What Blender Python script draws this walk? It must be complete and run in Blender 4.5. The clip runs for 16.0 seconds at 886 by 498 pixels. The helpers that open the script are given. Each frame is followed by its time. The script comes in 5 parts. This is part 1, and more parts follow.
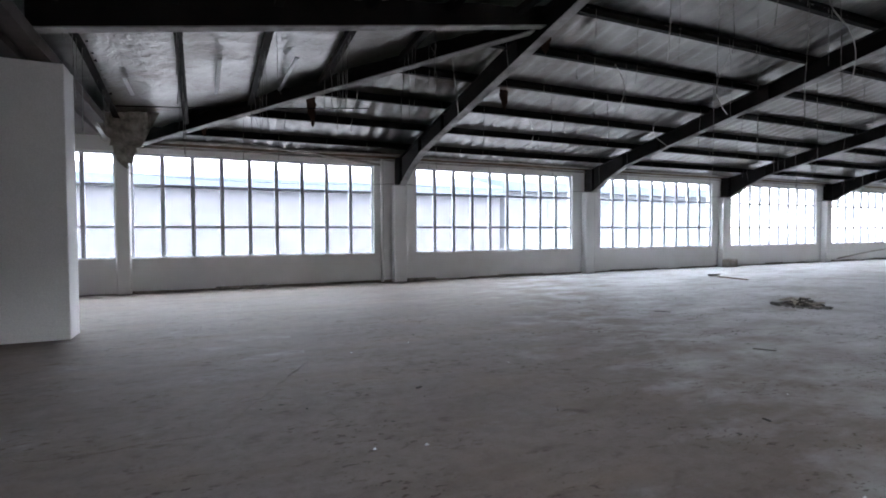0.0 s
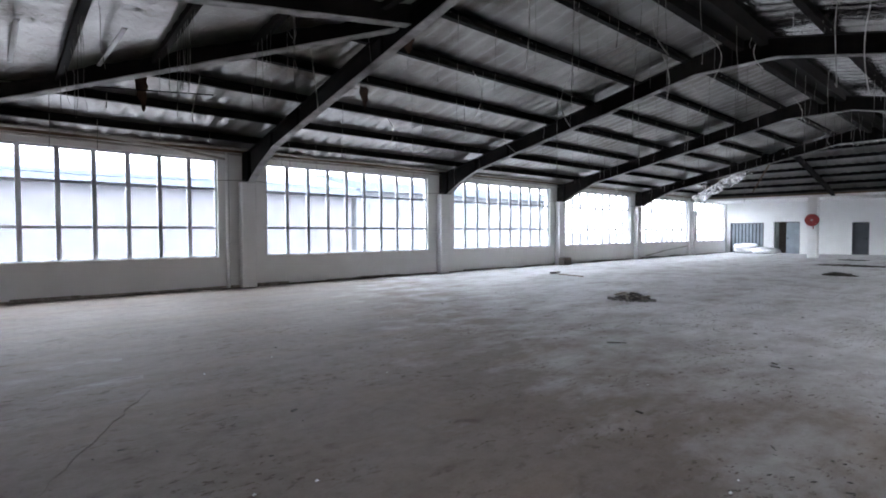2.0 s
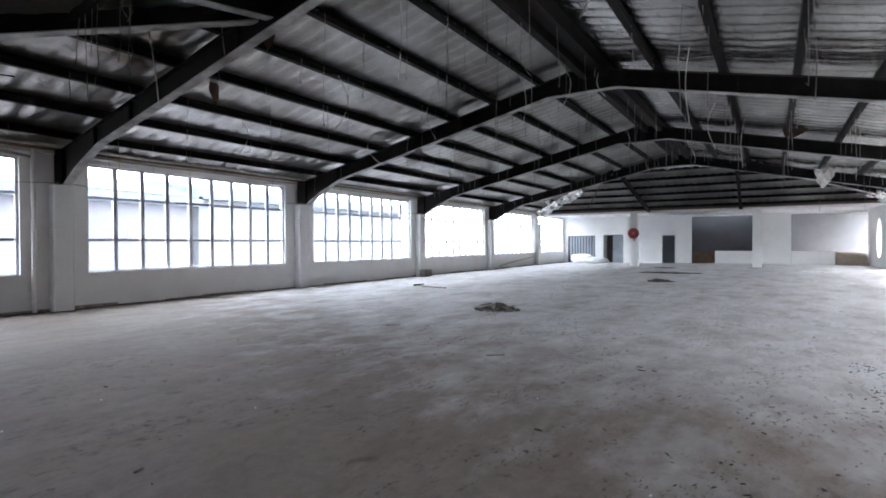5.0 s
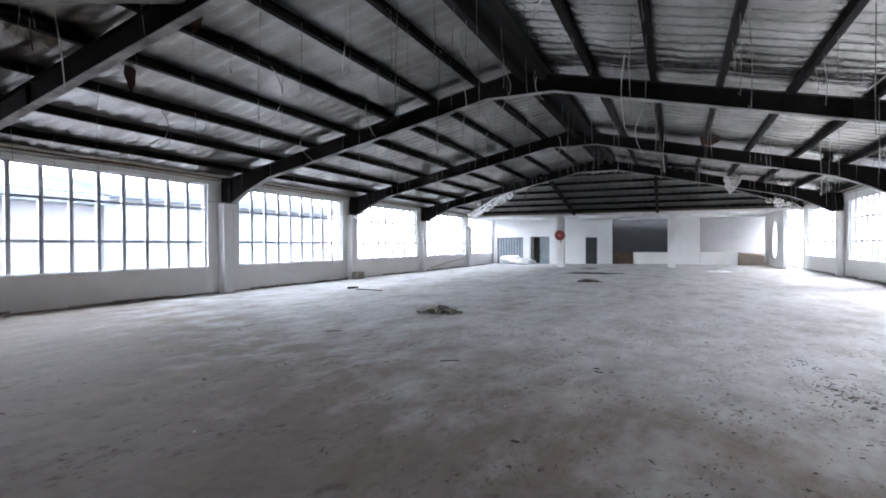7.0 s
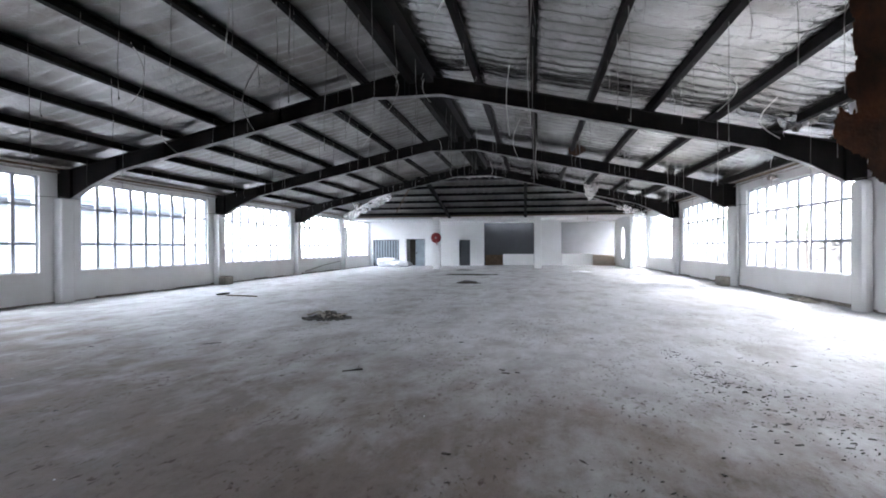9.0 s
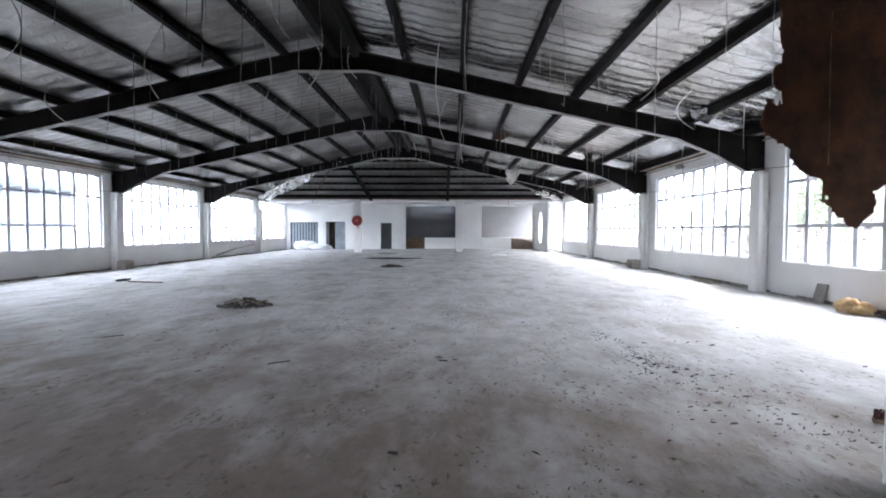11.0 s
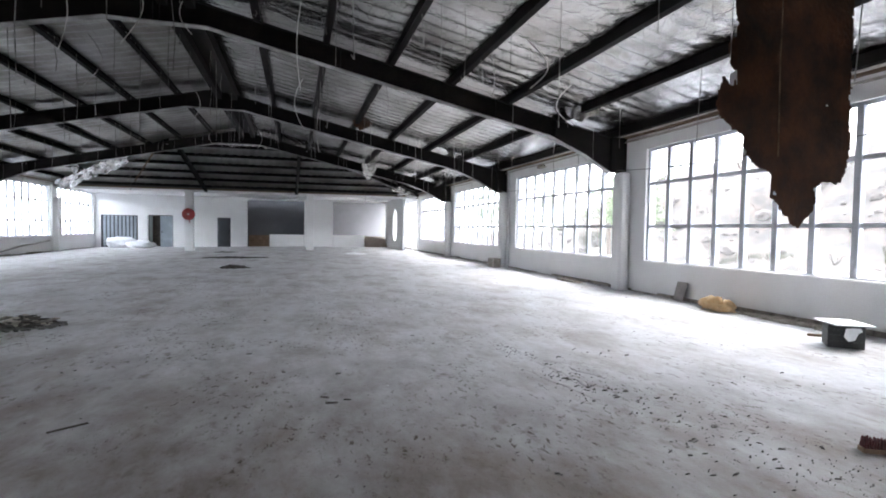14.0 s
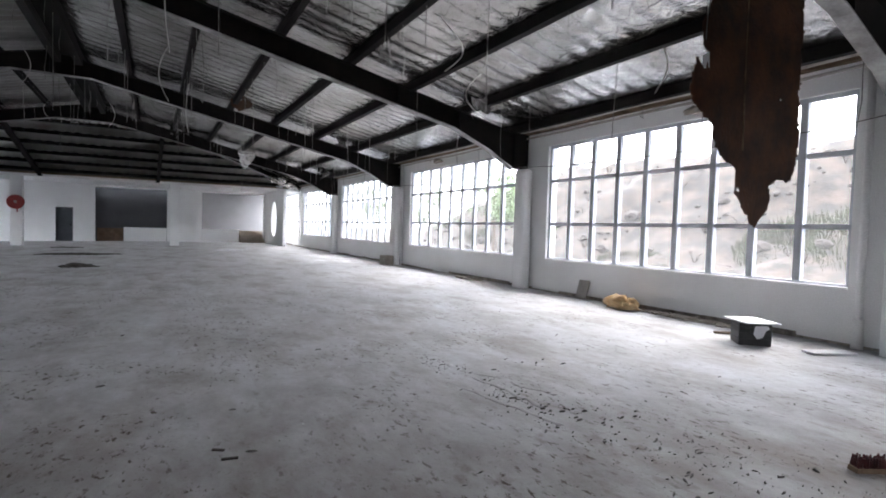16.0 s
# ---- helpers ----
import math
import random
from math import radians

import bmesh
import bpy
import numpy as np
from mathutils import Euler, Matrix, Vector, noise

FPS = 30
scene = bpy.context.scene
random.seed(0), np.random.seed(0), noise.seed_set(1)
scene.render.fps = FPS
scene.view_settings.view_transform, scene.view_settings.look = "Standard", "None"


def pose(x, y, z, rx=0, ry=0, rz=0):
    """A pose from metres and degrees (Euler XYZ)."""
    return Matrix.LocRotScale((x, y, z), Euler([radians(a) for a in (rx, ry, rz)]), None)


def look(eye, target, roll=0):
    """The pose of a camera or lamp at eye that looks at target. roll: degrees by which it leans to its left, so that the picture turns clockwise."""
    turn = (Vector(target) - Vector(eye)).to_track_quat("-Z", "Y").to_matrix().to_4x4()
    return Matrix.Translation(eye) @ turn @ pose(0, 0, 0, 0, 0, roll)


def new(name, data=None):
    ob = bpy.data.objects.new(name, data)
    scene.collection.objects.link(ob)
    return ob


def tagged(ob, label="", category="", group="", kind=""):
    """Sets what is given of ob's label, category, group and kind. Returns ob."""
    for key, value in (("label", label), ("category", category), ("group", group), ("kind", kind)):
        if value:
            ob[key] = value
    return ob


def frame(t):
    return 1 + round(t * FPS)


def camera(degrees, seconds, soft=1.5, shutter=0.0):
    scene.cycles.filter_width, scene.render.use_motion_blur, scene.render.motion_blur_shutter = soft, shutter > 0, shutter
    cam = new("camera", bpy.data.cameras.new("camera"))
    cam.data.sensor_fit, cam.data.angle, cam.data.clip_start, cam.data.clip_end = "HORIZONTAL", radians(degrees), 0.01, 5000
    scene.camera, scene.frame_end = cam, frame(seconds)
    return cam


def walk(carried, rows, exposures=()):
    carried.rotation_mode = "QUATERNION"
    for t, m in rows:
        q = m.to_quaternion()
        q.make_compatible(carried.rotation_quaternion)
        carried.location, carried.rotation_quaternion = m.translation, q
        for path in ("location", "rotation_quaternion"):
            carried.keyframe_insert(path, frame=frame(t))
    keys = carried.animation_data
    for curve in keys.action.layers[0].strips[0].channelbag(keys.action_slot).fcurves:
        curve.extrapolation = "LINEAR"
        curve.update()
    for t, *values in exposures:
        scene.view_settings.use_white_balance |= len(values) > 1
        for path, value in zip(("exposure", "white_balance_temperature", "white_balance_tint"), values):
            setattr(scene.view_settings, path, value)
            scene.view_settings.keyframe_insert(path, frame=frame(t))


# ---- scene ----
cam = camera(81.1, 16.0, 1.8)
PATH = [
    (0, (0.509, -0.212, 1.492), (1.355, 1.599, 1.428), -0.2),
    (0.5, (0.428, -0.016, 1.555), (1.459, 1.697, 1.485), -0.1),
    (1, (0.423, 0.083, 1.554), (1.574, 1.718, 1.481), -0.1),
    (1.5, (0.439, 0.177, 1.542), (1.691, 1.735, 1.476), -0.1),
    (2, (0.42, 0.241, 1.526), (1.749, 1.734, 1.461), -0.1),
    (2.5, (0.42, 0.293, 1.535), (1.781, 1.758, 1.487), 0.0),
    (3, (0.456, 0.353, 1.535), (1.889, 1.748, 1.516), 0.0),
    (3.5, (0.52, 0.433, 1.535), (2.032, 1.742, 1.514), 0.0),
    (5.8, (0.551, 0.955, 1.526), (2.29, 1.942, 1.507), -0.3),
    (6, (0.556, 1.002, 1.525), (2.303, 1.976, 1.504), -0.3),
    (6.5, (0.587, 1.116, 1.523), (2.36, 2.042, 1.5), -0.3),
    (7, (0.652, 1.231, 1.525), (2.476, 2.052, 1.511), -0.2),
    (7.5, (0.714, 1.378, 1.524), (2.564, 2.137, 1.526), -0.2),
    (8, (0.724, 1.458, 1.513), (2.613, 2.115, 1.513), -0.1),
    (8.5, (0.758, 1.583, 1.516), (2.703, 2.048, 1.512), -0.2),
    (9, (0.772, 1.721, 1.528), (2.741, 2.07, 1.521), -0.2),
    (9.2, (0.792, 1.756, 1.528), (2.769, 2.06, 1.523), 0.0),
    (11.5, (1.238, 2.012, 1.519), (3.233, 1.891, 1.437), 0.3),
    (12, (1.495, 2.094, 1.508), (3.468, 1.78, 1.428), 0.6),
    (12.5, (1.717, 2.215, 1.503), (3.684, 1.862, 1.42), 0.7),
    (13, (2.023, 2.213, 1.485), (3.981, 1.812, 1.402), 0.7),
    (13.5, (2.247, 2.354, 1.517), (4.192, 1.899, 1.427), 0.8),
    (14, (2.6, 2.366, 1.491), (4.523, 1.821, 1.417), 0.9),
    (14.5, (2.855, 2.407, 1.463), (4.768, 1.829, 1.384), 1.0),
    (15, (3.117, 2.427, 1.489), (5.011, 1.791, 1.407), 1.0),
    (15.5, (3.358, 2.47, 1.489), (5.207, 1.712, 1.404), 1.3),
    (16, (3.663, 2.482, 1.467), (5.409, 1.511, 1.389), 1.7),
]
walk(cam, [(t, look(eye, target, roll)) for t, eye, target, roll in PATH], [(0.0, 5.36, 6160, 10), (3.5, 5.46, 6230, 10), (9.0, 5.57, 6120, 10), (13.0, 5.53, 6200, 10), (15.0, 4.98, 6320, 10), (16.0, 4.88, 6350, 11)])

# ---- light ----
world = bpy.data.worlds.new("sky")
scene.world = world
world.use_nodes = True
wn = world.node_tree.nodes
wl = world.node_tree.links
sky = wn.new("ShaderNodeTexSky")
sky.sky_type = "NISHITA"
sky.sun_disc = False
sky.sun_elevation = radians(48)
sky.sun_rotation = radians(170)
sky.air_density, sky.dust_density, sky.ozone_density = 1.0, 4.0, 1.0
# an even cloud layer in front of the clear sky
cloud = wn.new("ShaderNodeMix")
cloud.data_type, cloud.blend_type = "RGBA", "MIX"
cloud.inputs[0].default_value = 0.87
cloud.inputs[7].default_value = (3.78, 3.8, 3.98, 1)
wl.new(sky.outputs[0], cloud.inputs[6])
wl.new(cloud.outputs[2], wn["Background"].inputs[0])
wn["Background"].inputs[1].default_value = 0.15
sun_data = bpy.data.lights.new("sun", "SUN")
sun_data.energy, sun_data.angle, sun_data.color = 0.10, radians(60), (1.0, 0.96, 0.9)
sun = new("sun", sun_data)
sun.matrix_world = look((7.0, -39.5, 44.6), (0, 0, 0))

# ---- materials ----


def mat(name, color, rough=0.8, metal=0.0, color2=None, scale=3.0, fine=40.0, bump=0.15, amount=0.5, spec=0.5, detail=6.0, vary=0.0):
    """A surface with variation at two scales: broad stains and a fine grain that also gives relief."""
    m = bpy.data.materials.new(name)
    m.use_nodes = True
    n, l = m.node_tree.nodes, m.node_tree.links
    b = n["Principled BSDF"]
    tc = n.new("ShaderNodeTexCoord")
    geo = n.new("ShaderNodeNewGeometry")
    big = n.new("ShaderNodeTexNoise")
    big.inputs["Scale"].default_value, big.inputs["Detail"].default_value, big.inputs["Roughness"].default_value = scale, detail, 0.62
    small = n.new("ShaderNodeTexNoise")
    small.inputs["Scale"].default_value, small.inputs["Detail"].default_value = fine, 4.0
    l.new(geo.outputs["Position"], big.inputs["Vector"])
    l.new(geo.outputs["Position"], small.inputs["Vector"])
    ramp = n.new("ShaderNodeValToRGB")
    c2 = color2 or tuple(c * 0.6 for c in color)
    ramp.color_ramp.elements[0].position, ramp.color_ramp.elements[1].position = 0.5 - amount * 0.3, 0.5 + amount * 0.3
    ramp.color_ramp.elements[0].color, ramp.color_ramp.elements[1].color = (*c2, 1), (*color, 1)
    l.new(big.outputs[0], ramp.inputs[0])
    mix = n.new("ShaderNodeMix")
    mix.data_type, mix.blend_type = "RGBA", "MULTIPLY"
    mix.inputs[0].default_value = 0.35
    l.new(ramp.outputs[0], mix.inputs[6])
    l.new(small.outputs[0], mix.inputs[7])
    bright = n.new("ShaderNodeMix")
    bright.data_type, bright.blend_type = "RGBA", "MULTIPLY"
    bright.inputs[0].default_value = 1.0
    bright.inputs[7].default_value = (1.2, 1.2, 1.2, 1)
    l.new(mix.outputs[2], bright.inputs[6])
    out = bright.outputs[2]
    if vary:
        oi = n.new("ShaderNodeObjectInfo")
        mr = n.new("ShaderNodeMapRange")
        mr.inputs[3].default_value, mr.inputs[4].default_value = 1 - vary, 1 + vary
        l.new(oi.outputs["Random"], mr.inputs[0])
        v = n.new("ShaderNodeMix")
        v.data_type, v.blend_type = "RGBA", "MULTIPLY"
        v.inputs[0].default_value = 1.0
        l.new(out, v.inputs[6])
        l.new(mr.outputs[0], v.inputs[7])
        out = v.outputs[2]
    l.new(out, b.inputs["Base Color"])
    b.inputs["Roughness"].default_value, b.inputs["Metallic"].default_value = rough, metal
    b.inputs["Specular IOR Level"].default_value = spec
    bp = n.new("ShaderNodeBump")
    bp.inputs["Strength"].default_value, bp.inputs["Distance"].default_value = bump, 0.02
    l.new(small.outputs[0], bp.inputs["Height"])
    l.new(bp.outputs[0], b.inputs["Normal"])
    return m


def floor_mat(name="cement_screed", thick=1.0, least=0.03):
    """Bare cement screed, trodden, with brown earth smeared over it, thickened where the hall is dimmer."""
    m = bpy.data.materials.new(name)
    m.use_nodes = True
    n, l = m.node_tree.nodes, m.node_tree.links
    b = n["Principled BSDF"]
    geo = n.new("ShaderNodeNewGeometry")

    def tex(scale, detail, rough, stretch=(1, 1, 1), turn=0.0):
        mp = n.new("ShaderNodeMapping")
        mp.inputs["Scale"].default_value = stretch
        mp.inputs["Rotation"].default_value = (0, 0, turn)
        l.new(geo.outputs["Position"], mp.inputs[0])
        t = n.new("ShaderNodeTexNoise")
        t.inputs["Scale"].default_value, t.inputs["Detail"].default_value, t.inputs["Roughness"].default_value = scale, detail, rough
        t.inputs["Distortion"].default_value = 0.15
        l.new(mp.outputs[0], t.inputs["Vector"])
        return t

    def ramp(src, a, ca, z, cz):
        r = n.new("ShaderNodeValToRGB")
        r.color_ramp.elements[0].position, r.color_ramp.elements[1].position = a, z
        r.color_ramp.elements[0].color, r.color_ramp.elements[1].color = (*ca, 1), (*cz, 1)
        l.new(src, r.inputs[0])
        return r

    def mixed(kind, fac, a, c):
        x = n.new("ShaderNodeMix")
        x.data_type, x.blend_type = "RGBA", kind
        for sock, v in ((x.inputs[0], fac), (x.inputs[6], a), (x.inputs[7], c)):
            if isinstance(v, (int, float)):
                sock.default_value = v
            elif isinstance(v, tuple):
                sock.default_value = (*v, 1)
            else:
                l.new(v, sock)
        return x.outputs[2]

    broad = tex(0.35, 8, 0.62)
    smear = tex(1.3, 9, 0.68, (0.7, 1.15, 1), 0.5)
    grit = tex(7.0, 9, 0.75)
    speck = tex(42.0, 3, 0.6)
    streak = tex(1.0, 10, 0.72, (0.55, 2.6, 1), -0.62)
    blot = tex(2.6, 6, 0.6, (1.0, 1.7, 1), -0.62)
    base = ramp(broad.outputs[0], 0.32, (0.53, 0.537, 0.55), 0.68, (0.62, 0.63, 0.645)).outputs[0]
    # real brown earth near the entrance, thickened there and northwards to imitate weaker light
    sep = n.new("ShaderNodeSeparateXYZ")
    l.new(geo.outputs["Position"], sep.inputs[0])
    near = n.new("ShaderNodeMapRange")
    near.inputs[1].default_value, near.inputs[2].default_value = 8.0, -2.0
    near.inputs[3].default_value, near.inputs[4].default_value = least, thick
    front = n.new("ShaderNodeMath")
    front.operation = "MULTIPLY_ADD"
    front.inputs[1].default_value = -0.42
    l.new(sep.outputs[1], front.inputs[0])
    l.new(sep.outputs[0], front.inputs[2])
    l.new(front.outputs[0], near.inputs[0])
    add = n.new("ShaderNodeMath")
    l.new(smear.outputs[0], add.inputs[0])
    l.new(near.outputs[0], add.inputs[1])
    fray = n.new("ShaderNodeMath")
    fray.operation = "MULTIPLY_ADD"
    fray.inputs[1].default_value = 0.45
    l.new(grit.outputs[0], fray.inputs[0])
    l.new(add.outputs[0], fray.inputs[2])
    drag = n.new("ShaderNodeMath")
    drag.operation = "MULTIPLY_ADD"
    drag.inputs[1].default_value = 0.55
    l.new(streak.outputs[0], drag.inputs[0])
    l.new(fray.outputs[0], drag.inputs[2])
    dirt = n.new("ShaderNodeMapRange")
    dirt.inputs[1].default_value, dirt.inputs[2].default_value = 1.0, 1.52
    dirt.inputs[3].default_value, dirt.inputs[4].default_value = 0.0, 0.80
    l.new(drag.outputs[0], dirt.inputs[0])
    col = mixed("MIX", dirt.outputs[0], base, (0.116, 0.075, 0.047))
    gr = ramp(grit.outputs[0], 0.34, (0.74, 0.725, 0.71), 0.56, (1, 1, 1))
    col = mixed("MULTIPLY", 0.75, col, gr.outputs[0])
    wash = tex(0.75, 8, 0.66, (0.75, 1.4, 1), -0.45)
    ws = ramp(wash.outputs[0], 0.49, (0, 0, 0), 0.66, (0.42, 0.42, 0.42))
    col = mixed("MIX", ws.outputs[0], col, (0.215, 0.165, 0.125))
    crumbs = tex(11.0, 5, 0.7, (0.8, 1.5, 1), 0.3)
    cr = ramp(crumbs.outputs[0], 0.57, (0, 0, 0), 0.63, (1, 1, 1))
    nest = tex(0.9, 6, 0.6)
    ns = ramp(nest.outputs[0], 0.46, (0, 0, 0), 0.58, (0.9, 0.9, 0.9))
    col = mixed("MIX", mixed("MULTIPLY", 1.0, cr.outputs[0], ns.outputs[0]), col, (0.085, 0.062, 0.045))
    bl = ramp(blot.outputs[0], 0.29, (0.52, 0.46, 0.40), 0.40, (1, 1, 1))
    col = mixed("MULTIPLY", 0.7, col, bl.outputs[0])
    sk = ramp(streak.outputs[0], 0.34, (0.80, 0.77, 0.74), 0.58, (1.0, 1.0, 1.0))
    col = mixed("MULTIPLY", 0.8, col, sk.outputs[0])
    sp = ramp(speck.outputs[0], 0.27, (0.45, 0.42, 0.4), 0.36, (1, 1, 1))
    col = mixed("MULTIPLY", 0.7, col, sp.outputs[0])
    l.new(col, b.inputs["Base Color"])
    rr = ramp(smear.outputs[0], 0.3, (0.66, 0.66, 0.66), 0.65, (0.82, 0.82, 0.82))
    l.new(rr.outputs[0], b.inputs["Roughness"])
    b.inputs["Specular IOR Level"].default_value = 0.15
    hsum = n.new("ShaderNodeMath")
    l.new(grit.outputs[0], hsum.inputs[0])
    l.new(smear.outputs[0], hsum.inputs[1])
    bp = n.new("ShaderNodeBump")
    bp.inputs["Strength"].default_value, bp.inputs["Distance"].default_value = 0.5, 0.02
    l.new(hsum.outputs[0], bp.inputs["Height"])
    l.new(bp.outputs[0], b.inputs["Normal"])
    return m


def foil_mat(name, dusty, clean, rough):
    """Aluminium foil facing of glass-wool blanket: creased, with dust mottling between two given tones."""
    m = bpy.data.materials.new(name)
    m.use_nodes = True
    n, l = m.node_tree.nodes, m.node_tree.links
    b = n["Principled BSDF"]
    geo = n.new("ShaderNodeNewGeometry")
    dust = n.new("ShaderNodeTexNoise")
    dust.inputs["Scale"].default_value, dust.inputs["Detail"].default_value = 0.7, 7
    crease = n.new("ShaderNodeTexNoise")
    crease.inputs["Scale"].default_value, crease.inputs["Detail"].default_value = 4.5, 9
    crease.inputs["Distortion"].default_value = 0.5
    vor = n.new("ShaderNodeTexVoronoi")
    vor.inputs["Scale"].default_value = 4.0
    vor.feature = "DISTANCE_TO_EDGE"
    for t in (dust, crease, vor):
        l.new(geo.outputs["Position"], t.inputs["Vector"])
    r = n.new("ShaderNodeValToRGB")
    r.color_ramp.elements[0].position, r.color_ramp.elements[1].position = 0.3, 0.7
    r.color_ramp.elements[0].color, r.color_ramp.elements[1].color = (*dusty, 1), (*clean, 1)
    l.new(dust.outputs[0], r.inputs[0])
    l.new(r.outputs[0], b.inputs["Base Color"])
    b.inputs["Metallic"].default_value, b.inputs["Roughness"].default_value = 1.0, rough
    # sharp folds where a noise field crosses its middle value
    fold = n.new("ShaderNodeMath")
    fold.operation = "PINGPONG"
    fold.inputs[1].default_value = 0.11
    l.new(crease.outputs[0], fold.inputs[0])
    wrinkle = n.new("ShaderNodeMath")
    wrinkle.operation = "MULTIPLY_ADD"
    wrinkle.inputs[1].default_value = 1.3
    l.new(fold.outputs[0], wrinkle.inputs[0])
    l.new(crease.outputs[0], wrinkle.inputs[2])
    # wire netting that holds the blanket presses a grid into it
    sep = n.new("ShaderNodeSeparateXYZ")
    l.new(geo.outputs["Position"], sep.inputs[0])
    total = wrinkle.outputs[0]
    for axis in (0, 1):
        pp = n.new("ShaderNodeMath")
        pp.operation = "PINGPONG"
        pp.inputs[1].default_value = 0.21
        l.new(sep.outputs[axis], pp.inputs[0])
        lo = n.new("ShaderNodeMath")
        lo.operation = "LESS_THAN"
        lo.inputs[1].default_value = 0.012
        l.new(pp.outputs[0], lo.inputs[0])
        dn = n.new("ShaderNodeMath")
        dn.operation = "MULTIPLY_ADD"
        dn.inputs[1].default_value = -0.06
        l.new(lo.outputs[0], dn.inputs[0])
        l.new(total, dn.inputs[2])
        total = dn.outputs[0]
    s = n.new("ShaderNodeMath")
    s.operation = "MULTIPLY_ADD"
    l.new(vor.outputs[0], s.inputs[0])
    s.inputs[1].default_value = 0.25
    l.new(total, s.inputs[2])
    bp = n.new("ShaderNodeBump")
    bp.inputs["Strength"].default_value, bp.inputs["Distance"].default_value = 0.45, 0.07
    l.new(s.outputs[0], bp.inputs["Height"])
    l.new(bp.outputs[0], b.inputs["Normal"])
    return m


def glass_mat():
    """Thin dusty window glass."""
    m = bpy.data.materials.new("window_glass")
    m.use_nodes = True
    n, l = m.node_tree.nodes, m.node_tree.links
    n.remove(n["Principled BSDF"])
    clear = n.new("ShaderNodeBsdfTransparent")
    clear.inputs[0].default_value = (0.80, 0.81, 0.815, 1)
    gloss = n.new("ShaderNodeBsdfGlossy")
    gloss.inputs["Roughness"].default_value = 0.05
    film = n.new("ShaderNodeBsdfTranslucent")
    film.inputs[0].default_value = (0.8, 0.82, 0.85, 1)
    lw = n.new("ShaderNodeLayerWeight")
    lw.inputs[0].default_value = 0.5
    fr = n.new("ShaderNodeMath")
    fr.operation = "POWER"
    fr.inputs[1].default_value = 6.0
    l.new(lw.outputs["Facing"], fr.inputs[0])
    a = n.new("ShaderNodeMixShader")
    l.new(fr.outputs[0], a.inputs[0])
    l.new(clear.outputs[0], a.inputs[1])
    l.new(gloss.outputs[0], a.inputs[2])
    d = n.new("ShaderNodeMixShader")
    d.inputs[0].default_value = 0.019
    l.new(a.outputs[0], d.inputs[1])
    l.new(film.outputs[0], d.inputs[2])
    l.new(d.outputs[0], n["Material Output"].inputs[0])
    return m


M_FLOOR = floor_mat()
# one foil in two tones: bright south, darker elsewhere to imitate uneven daylight
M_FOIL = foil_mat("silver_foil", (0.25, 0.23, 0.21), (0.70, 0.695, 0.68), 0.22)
M_DIMFOIL = foil_mat("dim_toned_foil", (0.19, 0.17, 0.15), (0.49, 0.48, 0.465), 0.28)
M_GLASS = glass_mat()
M_WHITE = mat("whitewashed_plaster", (0.86, 0.86, 0.86), 0.85, color2=(0.76, 0.755, 0.74), scale=0.9, fine=60, bump=0.1, amount=0.9)
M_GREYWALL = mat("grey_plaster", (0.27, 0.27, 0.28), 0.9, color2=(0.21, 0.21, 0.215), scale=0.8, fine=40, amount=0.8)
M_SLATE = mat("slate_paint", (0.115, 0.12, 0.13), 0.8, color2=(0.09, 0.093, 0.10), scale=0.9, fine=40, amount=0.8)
M_LEAFDOOR = mat("pale_blue_grey_door", (0.30, 0.34, 0.38), 0.55, color2=(0.22, 0.25, 0.28), scale=1.5, fine=40, bump=0.05)
M_DIRT = mat("damp_dirty_plaster", (0.42, 0.38, 0.33), 0.95, color2=(0.10, 0.09, 0.08), scale=5.0, fine=30, bump=0.5, amount=0.6)
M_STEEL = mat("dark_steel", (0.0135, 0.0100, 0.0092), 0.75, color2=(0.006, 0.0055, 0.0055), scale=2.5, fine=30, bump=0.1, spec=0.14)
# pale grey steel; on lower flanges it paints in the window light catching them
M_FLANGE = mat("pale_lit_steel", (0.40, 0.39, 0.385), 0.7, color2=(0.15, 0.142, 0.135), scale=2.0, fine=25, bump=0.1)
M_RUST = mat("rusty_board", (0.085, 0.043, 0.022), 0.95, color2=(0.026, 0.014, 0.009), scale=2.2, fine=18, bump=0.4, amount=0.8)
M_FIBRE = mat("brown_fibreboard", (0.118, 0.048, 0.021), 0.95, color2=(0.024, 0.014, 0.010), scale=2.4, fine=26, bump=0.6, amount=0.6)
M_SPLIT = mat("split_fibre", (0.20, 0.13, 0.08), 0.9, color2=(0.05, 0.03, 0.02), scale=6.0, fine=40, amount=0.4)
M_FRAME = mat("grey_window_bar", (0.60, 0.62, 0.68), 0.5, color2=(0.44, 0.455, 0.50), scale=2.0, fine=50, bump=0.05)
M_WOOD = mat("weathered_timber", (0.22, 0.15, 0.10), 0.9, color2=(0.12, 0.08, 0.05), scale=3.0, fine=35, bump=0.3)
M_PIPE = mat("pale_conduit", (0.50, 0.48, 0.45), 0.6, color2=(0.32, 0.29, 0.26), scale=3.0, fine=40)
M_WIRE = mat("hanger_wire", (0.34, 0.33, 0.31), 0.6, 0.3, color2=(0.09, 0.085, 0.08), scale=4.0, fine=40)
M_CABLE = mat("pale_cable", (0.55, 0.53, 0.50), 0.6, color2=(0.40, 0.38, 0.35), scale=4.0, fine=40)
M_DOOR = mat("grey_green_metal_door", (0.24, 0.27, 0.27), 0.55, color2=(0.17, 0.19, 0.19), scale=1.5, fine=40, bump=0.05)
M_DARKDOOR = mat("dark_grey_door", (0.045, 0.05, 0.058), 0.6, color2=(0.03, 0.034, 0.04), scale=1.5, fine=40, bump=0.05)
